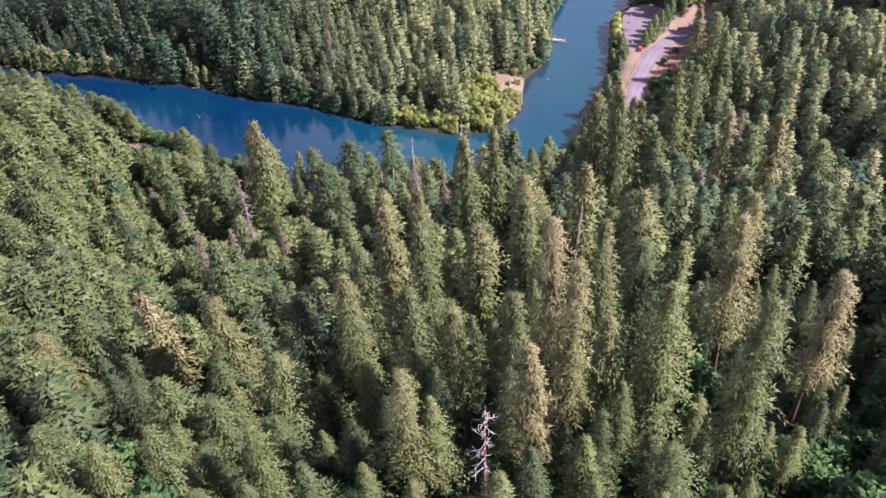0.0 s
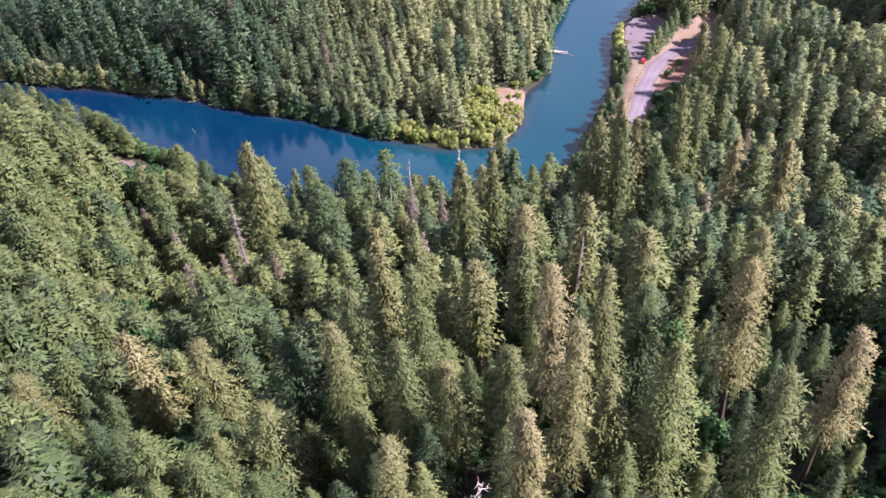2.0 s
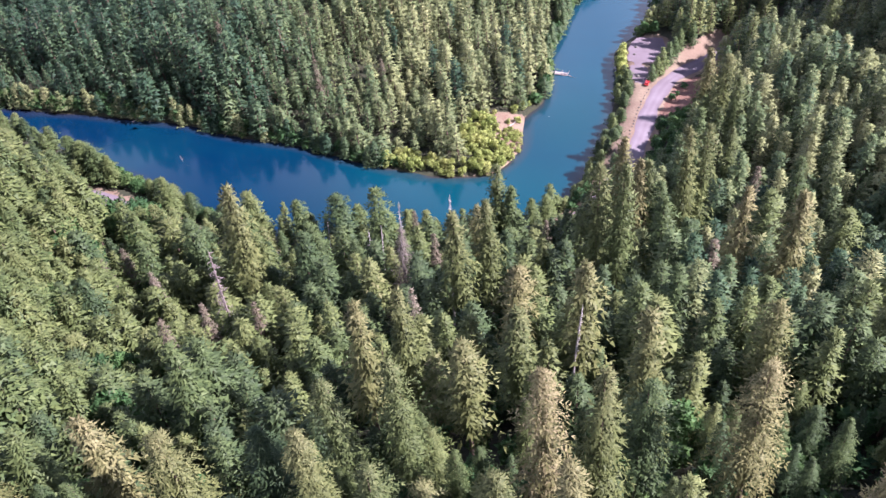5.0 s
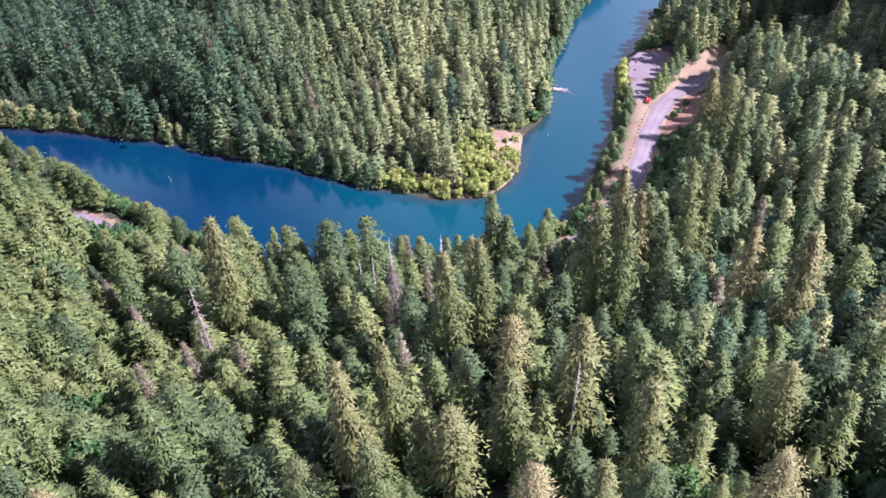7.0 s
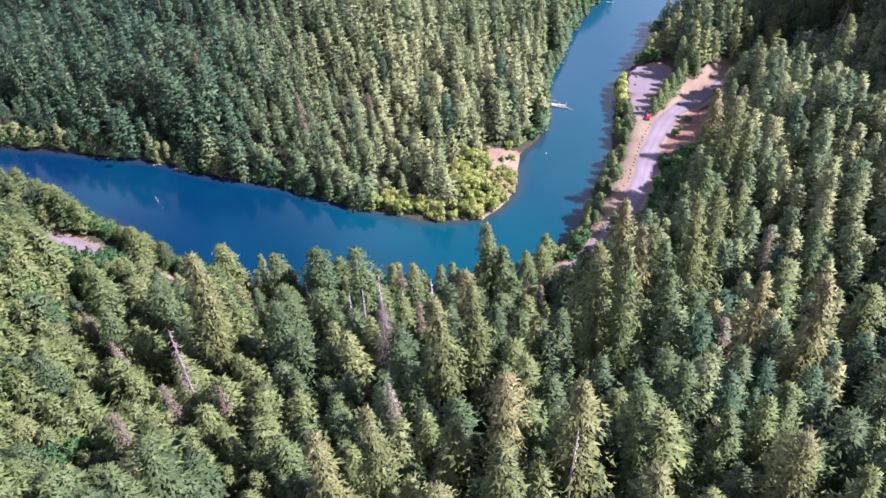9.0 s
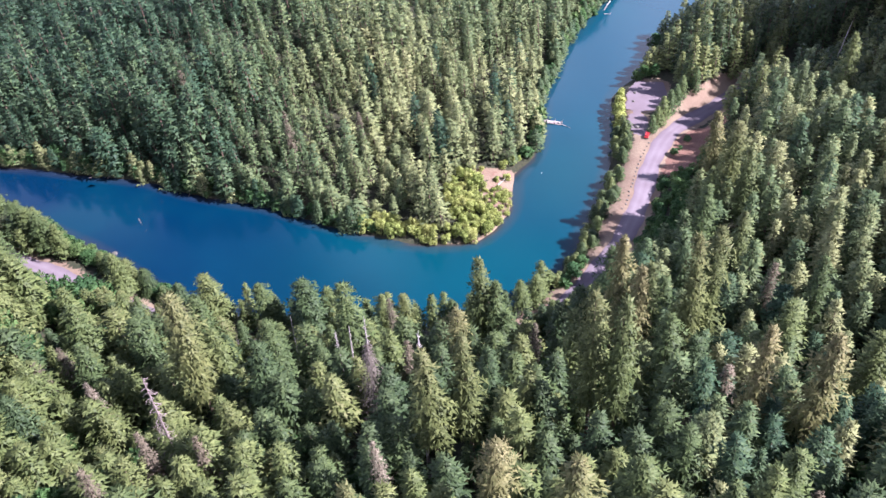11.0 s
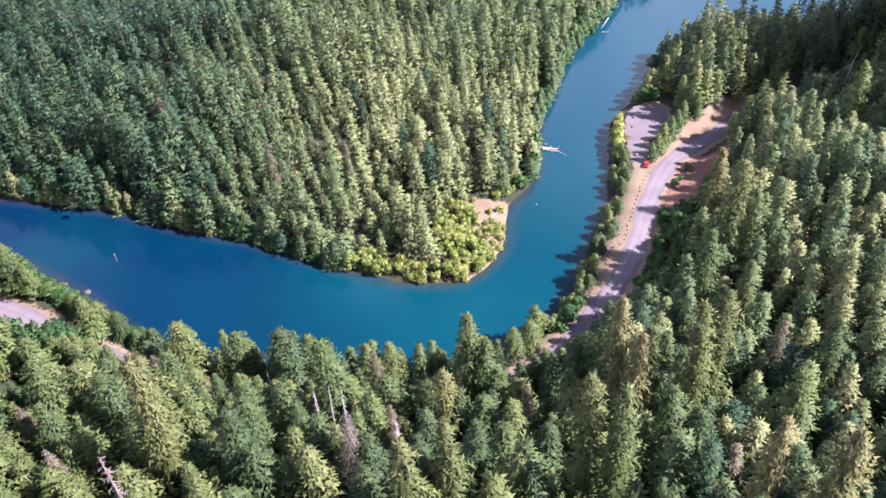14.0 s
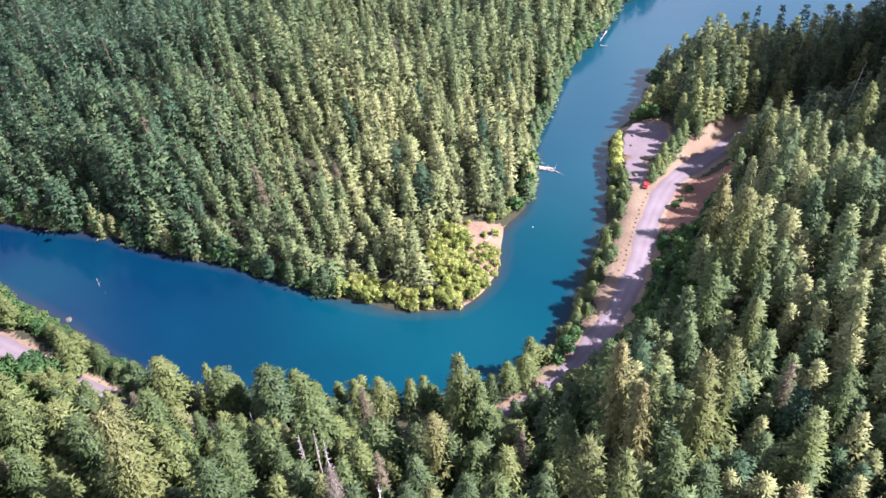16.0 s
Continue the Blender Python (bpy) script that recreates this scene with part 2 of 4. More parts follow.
def smooth_line(points, step=4.0):
    """A round curve through the points, as many short pieces."""
    p = np.array([points[0]] + points + [points[-1]], float)
    out = []
    for a, b, c, d in zip(p, p[1:], p[2:], p[3:]):
        n = max(2, int(np.hypot(*(c - b)) / step))
        t = np.arange(n)[:, None] / n
        out.append(0.5 * (2 * b + (c - a) * t + (2 * a - 5 * b + 4 * c - d) * t ** 2 + (3 * b - 3 * c + d - a) * t ** 3))
    return np.vstack(out + [p[-1:]])

def distance(x, y, line):
    """Distance to a line, positive on its right-hand side as it runs, and the share along it."""
    shape = np.shape(x)
    q = np.stack([np.ravel(x), np.ravel(y)], 1).astype(float)
    a, v = line[:-1], np.diff(line, axis=0)
    best, side = np.full(len(q), 1e9), np.ones(len(q))
    for i in range(len(a)):
        w = q - a[i]
        k = np.clip((w @ v[i]) / (v[i] @ v[i]), 0, 1)
        r = w - k[:, None] * v[i]
        d = (r ** 2).sum(1)
        near = d < best
        best[near] = d[near]
        side[near] = np.where(v[i][0] * w[near, 1] - v[i][1] * w[near, 0] < 0, 1.0, -1.0)
    return (np.sqrt(best) * side).reshape(shape)

near_line, far_line, road_line = smooth_line(NEAR_SHORE), smooth_line(FAR_SHORE), smooth_line(ROAD)

def ease(v, lo, hi):
    k = np.clip((v - lo) / (hi - lo), 0, 1)
    return k * k * (3 - 2 * k)

def mound(x, y, cx, cy, sx, sy, turn=0.0):
    c, s = np.cos(np.radians(turn)), np.sin(np.radians(turn))
    u, v = (x - cx) * c + (y - cy) * s, -(x - cx) * s + (y - cy) * c
    return np.exp(-0.5 * ((u / sx) ** 2 + (v / sy) ** 2))

def height(x, y):
    """The land's height over the water, in metres."""
    dn, df = distance(x, y, near_line), -distance(x, y, far_line)
    rd = np.abs(distance(x, y, road_line))
    up = np.maximum(dn - 15, 0)
    hill = 5 + 0.53 * up
    hill = np.where(hill > 110, 110 + (hill - 110) * 0.35, hill)
    hill -= 26 * mound(x, y, -96, 178, 34, 42, 20) + 12 * mound(x, y, -32, 112, 20, 45, 0) + 12 * mound(x, y, -70, 100, 20, 30)
    hill -= 36 * mound(x, y, 167, 298, 17, 50, 3) + 12 * mound(x, y, 95, 190, 22, 30)
    # the first mound is an out-of-view ridge, added to shade the ravine
    hill += 14 * mound(x, y, 244, 275, 36, 80) + 13 * mound(x, y, -124, 198, 60, 13, 112) - 10 * mound(x, y, 109, 328, 12, 24)
    flat = ease(x, 105, 140) * ease(y, 320, 365)
    hill = hill * (1 - flat) + flat * (6 + 0.03 * up)
    hill = np.maximum(hill, np.minimum(5, 3 + 0.1 * dn) + 0.04 * up)
    # tall hill out of view on the right, added to shade the point wood
    hill += 153 * mound(x, y, 267, 380, 34, 54)
    bench = ease(rd, 5.0, 14.0)
    hill = 5 + (hill - 5) * bench
    near = np.where(dn > 0, hill * ease(dn, -1.5, 9), dn * 0.5)
    bank = 1.0 + 0.06 * np.maximum(df, 0) + 17 * mound(x, y, -105, 410, 60, 45) + 0.10 * np.maximum(df - 140, 0)
    far = np.where(df > 0, bank * ease(df, -1.5, 7), df * 0.5)
    land = np.where(dn > 0, near, np.where(df > 0, far, np.maximum(-6, np.maximum(near, far))))
    return land


# ---- the land and the water ----
def mesh_from(name, verts, faces, mats, slots=None, floats=None, normals=None):
    """A mesh from numpy arrays of corners and of three- or four-cornered faces."""
    me = bpy.data.meshes.new(name)
    me.vertices.add(len(verts))
    me.vertices.foreach_set("co", np.ascontiguousarray(verts, np.float32).ravel())
    me.loops.add(faces.size)
    me.loops.foreach_set("vertex_index", np.ascontiguousarray(faces, np.int32).ravel())
    me.polygons.add(len(faces))
    me.polygons.foreach_set("loop_start", np.arange(0, faces.size, faces.shape[1], dtype=np.int32))
    for m in mats:
        me.materials.append(m)
    if slots is not None:
        me.polygons.foreach_set("material_index", np.ascontiguousarray(slots, np.int32))
    me.update(calc_edges=True)
    for key, values in (floats or {}).items():
        me.attributes.new(key, "FLOAT", "POINT").data.foreach_set("value", np.ascontiguousarray(values, np.float32).ravel())
    if normals is not None:
        me.polygons.foreach_set("use_smooth", np.ones(len(faces), bool))
        me.normals_split_custom_set_from_vertices(normals)
    return me


def sheet(xs, ys):
    gx, gy = np.meshgrid(xs, ys)
    i = np.arange(gx.size).reshape(gx.shape)
    return gx, gy, np.stack([i[:-1, :-1], i[:-1, 1:], i[1:, 1:], i[1:, :-1]], -1).reshape(-1, 4)


def lot_share(x, y):
    """How far a place lies in the gravel lot by the river, and on the track to it."""
    lot = ease(1 - ((np.abs(x - 91 - 0.30 * (y - 372)) / 9.5) ** 3.5 + (np.abs(y - 373.5) / 13) ** 3.5) ** (1 / 3.5), -0.12, 0.12)
    return np.maximum(lot, ease(-np.hypot((x - 84) / 1.0, (y - 352) / 2.2), -6.5, -3.5))


def scree_share(x, y):
    d = distance(x, y, road_line)
    return ease(d, 3.6, 5.2) * ease(d, 19, 13) * ease(y, 309, 319) * ease(y, 350, 342) * ease(x, 84, 88)


def clearing_share(x, y):
    return np.maximum(ease(1.2 - np.hypot((x - 24.5) / 7.5, (y - 311) / 12), 0, 0.6), ease(1.2 - np.hypot((x - 23) / 11, (y - 324) / 4.5), 0, 0.6))


def willow_zone(x, y):
    d = -distance(x, y, far_line)
    return ((d < 7) & (x > -26) & (y < 300)) | (np.hypot((x - 20) / 15, (y - 306) / 20) < 1) | (clearing_share(x, y) > 0.05)


outer = np.array([-3000, -2000, -1300, -900, -650, -500, -420, -360, -310, -280])
xs = np.concatenate([outer, np.arange(-260, 281, 3.0), -outer + 20])
ys = np.concatenate([np.array([-2600, -1700, -1000, -600, -350, -200, -120, -70]), np.arange(-40, 566, 3.0), np.array([590, 630, 690, 780, 900, 1100, 1500, 2100, 3000])])
gx, gy, quads = sheet(xs, ys)
gz = height(gx, gy)
lump = np.array([noise.noise((a * 0.06, b * 0.06, 0.0)) + 0.5 * noise.noise((a * 0.2, b * 0.2, 4.0)) for a, b in zip(gx.ravel(), gy.ravel())]).reshape(gx.shape)
rd, dn, df = np.abs(distance(gx, gy, road_line)), distance(gx, gy, near_line), -distance(gx, gy, far_line)
gz = gz + lump * 0.9 * ease(rd, 5, 14) * ease(np.maximum(dn, df), 4, 16) * (1 - lot_share(gx, gy))
lot = lot_share(gx, gy)
gz = gz * (1 - lot) + np.where(lot > 0, 4.2, 0) * lot
side = distance(gx, gy, road_line)
right = ease(gx, 20, 45) * np.where(side > 0, ease(rd, 6.6, 4.4), ease(rd, 14, 7)) * ease(dn, 2.5, 5.5) * ease(gy, 400, 385)
verge = np.maximum(right, 0.75 * ease(rd, 8.0, 4.0) * (dn > 0))
tip = clearing_share(gx, gy) * (df > -3)
strand = 0.65 * ease(df, 3.0, 0.5) * ease(df, -4, -1) * ease(gx, -15, 5) * ease(gy, 332, 322)
bare = np.clip(np.maximum(np.maximum(verge, lot), np.maximum(tip, strand)), 0, 1)
ground = new("ground", mesh_from("ground", np.stack([gx, gy, gz], -1).reshape(-1, 3), quads, [ground_mat], None, {"bare": bare, "scree": np.maximum(scree_share(gx, gy), 0.45 * tip)}))
tagged(ground, "steep forest floor with tan earth beside the road", "ground", kind="structure")
ground.data.polygons.foreach_set("use_smooth", np.ones(len(quads), bool))

wx, wy, quads = sheet(np.arange(-440, 701, 6.0), np.arange(220, 701, 6.0))
deep = np.minimum(np.maximum(-distance(wx, wy, near_line), 0), np.maximum(distance(wx, wy, far_line), 0)) / 25
water = new("water", mesh_from("water", np.stack([wx, wy, wx * 0], -1).reshape(-1, 3), quads, [water_mat], None, {"depth": deep, "pale": 0.75 * ease(wy, 325, 400) * ease(wx, 20, 60), "navy": ease(wx, -10, -120), "teal": np.maximum(mound(wx, wy, 20, 275, 60, 30), mound(wx, wy, 52, 325, 25, 40, -20)) * 0.6}))
tagged(water, "calm deep blue-green river bending round the point", "river", kind="structure")


def ribbon(name, line, half, mat, lift):
    """A strip of road along a line, slightly higher in its middle."""
    tang = np.gradient(line, axis=0)
    side = np.stack([tang[:, 1], -tang[:, 0]], 1) / np.hypot(tang[:, 0], tang[:, 1])[:, None]
    share = np.linspace(-1, 1, 9)
    w = half * (1 + 0.10 * np.sin(np.arange(len(line)) * 0.7) + 0.06 * np.sin(np.arange(len(line)) * 1.9))
    x = line[:, None, 0] + side[:, None, 0] * share * w[:, None]
    y = line[:, None, 1] + side[:, None, 1] * share * w[:, None]
    z = 5.0 + lift + 0.10 * (1 - share ** 2) + x * 0
    i = np.arange(x.size).reshape(x.shape)
    q = np.stack([i[:-1, :-1], i[:-1, 1:], i[1:, 1:], i[1:, :-1]], -1).reshape(-1, 4)
    return new(name, mesh_from(name, np.stack([x, y, z], -1).reshape(-1, 3), q, [mat], None, {"across": np.broadcast_to(share * 0.5 + 0.5, x.shape)}))


road = ribbon("road", smooth_line(ROAD, 2.5), 3.5, road_mat, 0.05)
tagged(road, "pale mauve gravel road with wheel tracks along the river", "road", kind="structure")

# the gravel surface of the lot by the water
lx, ly, quads = sheet(np.arange(76, 108.1, 0.8), np.arange(340, 390.1, 0.8))
keep = (lot_share(lx, ly) + 0.25 * np.sin(lx * 0.9) * np.sin(ly * 0.7) > 0.62) & (np.abs(distance(lx, ly, road_line)) > 2.6)
mask = keep.ravel()[quads].all(1)
lot_mesh = mesh_from("gravel_lot", np.stack([lx, ly, height(lx, ly) * 0 + 4.27 + 0.7 * ease(np.abs(distance(lx, ly, road_line)), 9, 3)], -1).reshape(-1, 3), quads[mask], [road_mat], None, {"across": lx * 0 + 0.08})
gravel_lot = tagged(new("gravel_lot", lot_mesh), "flat pale gravel lot beside the river", "parking lot", kind="structure")


# ---- trees ----
def sprays(p, d, length, wide, drop, out, rng, fold):
    """Narrow sprays of leaves from p along d: folded with four corners each, or plain with three. Also the way
    that each faces: outwards from its bough, as a bough's many needles do."""
    n = len(p)
    d = d / np.linalg.norm(d, axis=1)[:, None]
    s = np.cross(d, rng.normal(0, 0.3, (n, 3)) + (0, 0, 1))
    s /= np.linalg.norm(s, axis=1)[:, None] + 1e-9
    up = np.cross(s, d)
    flip = (up * out).sum(1) < 0
    s[flip] *= -1
    up[flip] *= -1
    L, W = length[:, None], wide[:, None]
    face = up * 0.3 + out * 0.85 + rng.normal(0, 0.13, (n, 3))
    face /= np.linalg.norm(face, axis=1)[:, None]
    if fold:
        mid = p + d * L * 0.45 - np.array([0, 0, 1.0]) * (drop * length)[:, None]
        v = np.stack([p, mid + s * W, p + d * L, mid - s * W], 1)
    else:
        v = np.stack([p + s * W, p + d * L, p - s * W], 1)
    k = v.shape[1]
    return v.reshape(-1, 3), np.arange(n * k).reshape(-1, k), np.repeat(face, k, 0)


def conifer(seed, whorls, boughs, steps, r=3.4, h=30.0, base=0.3, power=0.7, droop=0.55, size=1.0, ragged=0.35, slim=0.24, clump=0.0, fold=True):
    """The crown of a conifer of height h: whorls of drooping boughs, longer and shorter in lobes, each bough a
    tuft of sprays that fan out and hang from it."""
    rng = np.random.default_rng(seed)
    P, D, L, F = [], [], [], []
    lean = rng.normal(0, 0.5, 2)
    lobes = [(rng.uniform(0, 6.28), rng.uniform(base, 0.97), rng.uniform(0.5, 1.0) * (1 if i % 2 else -1)) for i in range(26)]
    for i in range(whorls):
        u = base + (1 - base) * max(0.0, (i + rng.uniform(-0.4, 0.4)) / (whorls - 0.6)) ** 0.95
        u = min(max(u, base), 0.985)
        k = (1 - u) / (1 - base)
        fill = min(1.0, 0.5 + 2.2 * (1 - k))
        R = r * (k ** power * fill + 0.05)
        turn = rng.uniform(0, 6.28)
        for j in range(boughs):
            a = turn + 6.2832 * j / boughs + rng.normal(0, 0.22)
            swell = 0.0
            for la, lu, lw in lobes:
                da = abs((a - la + math.pi) % 6.2832 - math.pi)
                swell += lw * math.exp(-(da / 0.6) ** 2 - ((u - lu) / 0.05) ** 2)
            Lb = R * rng.uniform(1 - ragged, 1 + ragged * 0.5) * min(1.6, max(0.35, 1 + 0.6 * clump * swell))
            if rng.random() < 0.12:
                continue
            rise = 0.12 + 0.8 * (1 - k) ** 3
            ca, sa = math.cos(a), math.sin(a)
            heart = np.array((ca * Lb * 0.55 + lean[0] * u, sa * Lb * 0.55 + lean[1] * u, h * u + Lb * (rise * 0.5 - droop * 0.2) - 0.3 * Lb))
            for t in range(steps):
                q = (t + rng.uniform(0.5, 1.0)) / steps
                spot = np.array((ca * Lb * q + lean[0] * u, sa * Lb * q + lean[1] * u, h * u + Lb * (rise * q - droop * 0.75 * q * q)))
                for side in ((-1, 1) if t < steps - 1 else (-1, 0, 1)):
                    b = a + side * rng.uniform(0.4, 1.0)
                    ln = size * rng.uniform(0.5, 1.25) * (0.55 + 0.45 * k ** 0.5)
                    at = spot + (-sa * side * ln * 0.25, ca * side * ln * 0.25, 0) + rng.normal(0, 0.1, 3)
                    hang = rng.random() < 0.14 * droop
                    pitch = -1.5 if hang else -droop * rng.uniform(-0.35, 1.1) * (0.4 + q) + 0.8 * (1 - k) ** 3
                    P.append(at)
                    D.append((math.cos(b), math.sin(b), pitch))
                    L.append(ln)
                    F.append(at - heart + np.array((ca, sa, 0.75)) * 0.4 * Lb)
    for t in range(6):
        P.append(np.array((lean[0], lean[1], h * (0.94 + 0.008 * t))))
        D.append((rng.normal(0, 0.4), rng.normal(0, 0.4), 1.0))
        L.append(h * 0.026)
        F.append(np.array((rng.normal(0, 0.5), rng.normal(0, 0.5), 1.0)))
    P, D, L, F = np.array(P), np.array(D), np.array(L), np.array(F)
    F /= np.linalg.norm(F, axis=1)[:, None] + 1e-9
    return sprays(P, D, L, L * rng.uniform(slim * 0.75, slim * 1.35, len(L)), rng.uniform(0.03, 0.16, len(L)), F, rng, fold)


def broadleaf(seed, clumps, leaves, r=3.2, h=12.0, base=0.25, size=0.8, fold=True):
    """The crown of a leafy tree: rounded clumps of leaves with gaps between."""
    rng = np.random.default_rng(seed)
    P, D, L, N = [], [], [], []
    for i in range(clumps):
        a, u = rng.uniform(0, 6.28), rng.uniform(0, 1) ** 0.8
        out = r * 0.75 * math.sin(math.pi * (0.25 + 0.62 * u)) * rng.uniform(0.35, 1.0)
        c = np.array([math.cos(a) * out, math.sin(a) * out, h * (base + (0.93 - base) * u)])
        cr = r * rng.uniform(0.28, 0.5)
        n = rng.normal(0, 1, (leaves, 3))
        n /= np.linalg.norm(n, axis=1)[:, None]
        n[:, 2] = np.abs(n[:, 2]) * 0.9 - 0.15
        P.append(c + n * cr * rng.uniform(0.7, 1.05, (leaves, 1)) * (1, 1, 0.8))
        D.append(n + rng.normal(0, 0.8, (leaves, 3)) - (0, 0, 0.3))
        L.append(size * rng.uniform(0.6, 1.3, leaves))
        N.append(n)
    P, D, L, N = np.vstack(P), np.vstack(D), np.concatenate(L), np.vstack(N)
    return sprays(P, D, L, L * rng.uniform(0.3, 0.5, len(L)), rng.uniform(0.0, 0.15, len(L)), N / np.linalg.norm(N, axis=1)[:, None], rng, fold)


def pole(h, r0, r1, sides=7, rings=6, bend=0.25, seed=0, bottom=-1.0):
    """A tapered, slightly bent trunk as rings of quads."""
    rng = np.random.default_rng(seed)
    bx, by = rng.normal(0, bend, 2)
    t = np.linspace(0, 1, rings)
    a = np.arange(sides) * 6.2832 / sides
    rad = (r0 * (1 - t) ** 1.1 + r1) * (1 + 0.5 * np.exp(-t * 14))
    x = rad[:, None] * np.cos(a) + bx * np.sin(t * 3)[:, None]
    y = rad[:, None] * np.sin(a) + by * np.sin(t * 2.4)[:, None]
    z = np.broadcast_to((bottom + (h - bottom) * t)[:, None], x.shape)
    i = np.arange(x.size).reshape(x.shape)
    j = np.roll(i, -1, 1)
    return np.stack([x, y, z], -1).reshape(-1, 3), np.stack([i[:-1], j[:-1], j[1:], i[1:]], -1).reshape(-1, 4)


def halves(q):
    """Four-cornered faces cut into three-cornered ones."""
    return np.vstack([q[:, [0, 1, 2]], q[:, [0, 2, 3]]])


def land(x, y):
    return float(height(np.array([x]), np.array([y]))[0])


def part(name, me, parent, label=""):
    ob = new(name, me)
    ob.parent = parent
    if label:
        ob["label"] = label
    return ob


LEAN = radians(2.8)      # the trees of this valley lean a little to one side


def standing(x, y, h, base_h, spread, turn, sink=0.3):
    sway = Euler((radians(1.2 * math.sin(7 * x + 3 * y)), -LEAN + radians(1.2 * math.sin(5 * y - 2 * x)), 0)).to_matrix().to_4x4()
    return Matrix.Translation((x, y, land(x, y) - sink)) @ sway @ Euler((0, 0, turn)).to_matrix().to_4x4() @ Matrix.Diagonal((spread, spread, h / base_h, 1))


def tree_kind(name, crown, leaf_mat, trunk, label, category, group, leaf_label=""):
    """A function that stands one more tree of a kind: the first is built, the others are copied."""
    first = []

    def plant(m, text=""):
        if first:
            ob = copy_thing(first[0], m @ Matrix.Diagonal([1 / v for v in first[0].scale] + [1]))
        else:
            ob = new(name)
            part("trunk", mesh_from("trunk", *trunk, [bark_fir]), ob)
            part("crown", mesh_from("crown", crown[0], crown[1], [leaf_mat], None, {"tip": crown[0][:, 2] / crown[0][:, 2].max()}, crown[2]), ob)
            tagged(ob, label, category, group)
            ob.matrix_basis = m
            first.append(ob)
        if text:
            ob["label"] = text
        return ob
    return plant


rng = np.random.default_rng(11)
OLD_LABEL, FIR_LABEL = "tall olive-green old fir with a ragged columnar crown", "green fir with drooping boughs on the slope"
old_firs = [tree_kind("old_fir", conifer(20 + i, 36, 9, 11, r=(4.3, 3.7, 4.6, 3.9, 4.2)[i], base=(0.34, 0.42, 0.36, 0.44, 0.3)[i], power=(0.48, 0.62, 0.42, 0.52, 0.75)[i], droop=1.0, size=0.7, ragged=0.58, slim=0.19, clump=1.5, fold=False), needles_old, pole(29, 0.42, 0.05, seed=i),
                      OLD_LABEL, "fir tree", "old firs on the hillside") for i in range(5)]
old_firs_low = [tree_kind("old_fir", conifer(30 + i, 26, 8, 6, r=(4.2, 4.7, 3.9, 4.4)[i], base=0.34 + 0.02 * i, power=(0.5, 0.42, 0.6, 0.75)[i], droop=0.95, size=1.25, ragged=0.58, slim=0.22, clump=1.4, fold=False), needles_old, pole(29, 0.42, 0.05, seed=30 + i),
                          OLD_LABEL, "fir tree", "old firs on the hillside") for i in range(4)]
green_firs = [tree_kind("fir", conifer(40 + i, 32, 9, 9, r=5.2, base=(0.2, 0.3, 0.25)[i % 3], power=(0.7, 0.5, 0.85)[i % 3], droop=0.85, size=0.78, ragged=0.5, slim=0.19, clump=1.2, fold=False), needles, pole(29, 0.36, 0.04, seed=9 + i),
                        FIR_LABEL, "fir tree", "firs on the hillside") for i in range(6)]
green_firs_low = [tree_kind("fir", conifer(50 + i, 24, 8, 6, r=5.5, base=(0.2, 0.3)[i % 2], power=(0.7, 0.52, 0.85)[i % 3], droop=0.8, size=1.3, ragged=0.5, slim=0.22, clump=1.0, fold=False), needles, pole(29, 0.36, 0.04, seed=70 + i),
                            FIR_LABEL, "fir tree", "firs on the hillside") for i in range(5)]
maples = [tree_kind("maple", broadleaf(60 + i, 20, 80, r=3.6, h=12, size=0.7), broad_leaves, pole(9, 0.2, 0.05, seed=20 + i),
                    "bright green leafy maple under the firs", "maple tree", "maples on the hillside") for i in range(3)]

# the trees that stand out: x, y and the height of the top over the water
OLD = [(13, 70.5, 130), (-6, 76, 118.5), (0, 78.5, 113.5), (7.5, 76, 118.5), (20, 72.5, 118), (31.5, 58.5, 136), (9.5, 62, 123.5), (-6.6, 60, 121), (-15.8, 86, 112), (-5, 98, 112), (-15, 99, 104.5), (-14.5, 121, 98.5), (41.3, 90, 118), (47, 73.5, 124), (21, 89, 119), (14, 87.5, 121), (31, 107, 109.5), (3.7, 112, 99), (12.5, 119, 97.5), (24.3, 129, 98.5), (-8, 128.5, 92.5), (14, 140, 88.5), (2.5, 166, 81), (9.5, 170, 81.5), (38.5, 169, 90), (34, 173, 87.5), (63, 162, 87.5), (74, 160, 89)]
OLD_LOW = [(61.5, 195, 81.5), (66, 200, 78), (49, 197, 71), (47, 207, 70), (13.7, 219, 53.5), (55, 120, 98.5), (77.5, 125, 95), (-62.5, 207.5, 55), (-57.5, 196, 66), (8, 205, 50), (53.5, 204, 66), (86, 236, 53), (93.5, 259, 56), (94, 273, 56.5), (91, 285, 52), (-40.7, 97, 95.5), (-56, 105, 90), (-75, 100, 86)]
GREEN = [(25.6, 70, 124), (28, 94, 109.5), (-29, 89, 93.5), (-72, 108, 83.5), (-27, 82, 99.5), (-38.8, 87, 92), (-28.5, 104, 89.5), (-50.5, 128, 82.5), (-27, 71, 99), (-22, 85, 92), (36.6, 133, 82.5), (38.6, 140, 83.5), (52, 135, 83), (62.4, 141, 83.5), (48, 148.5, 79.5), (54, 186, 66.5), (60.5, 185, 61), (23.5, 172, 68), (14.4, 185, 58), (82.6, 192, 64), (96, 207, 62), (95, 177, 68.5), (-28, 147, 62), (-50, 140, 69), (-40, 195, 51), (-37, 203, 46), (-20, 216, 48.5), (18, 218, 47), (-51, 198, 35), (-42, 214.5, 38.5)]
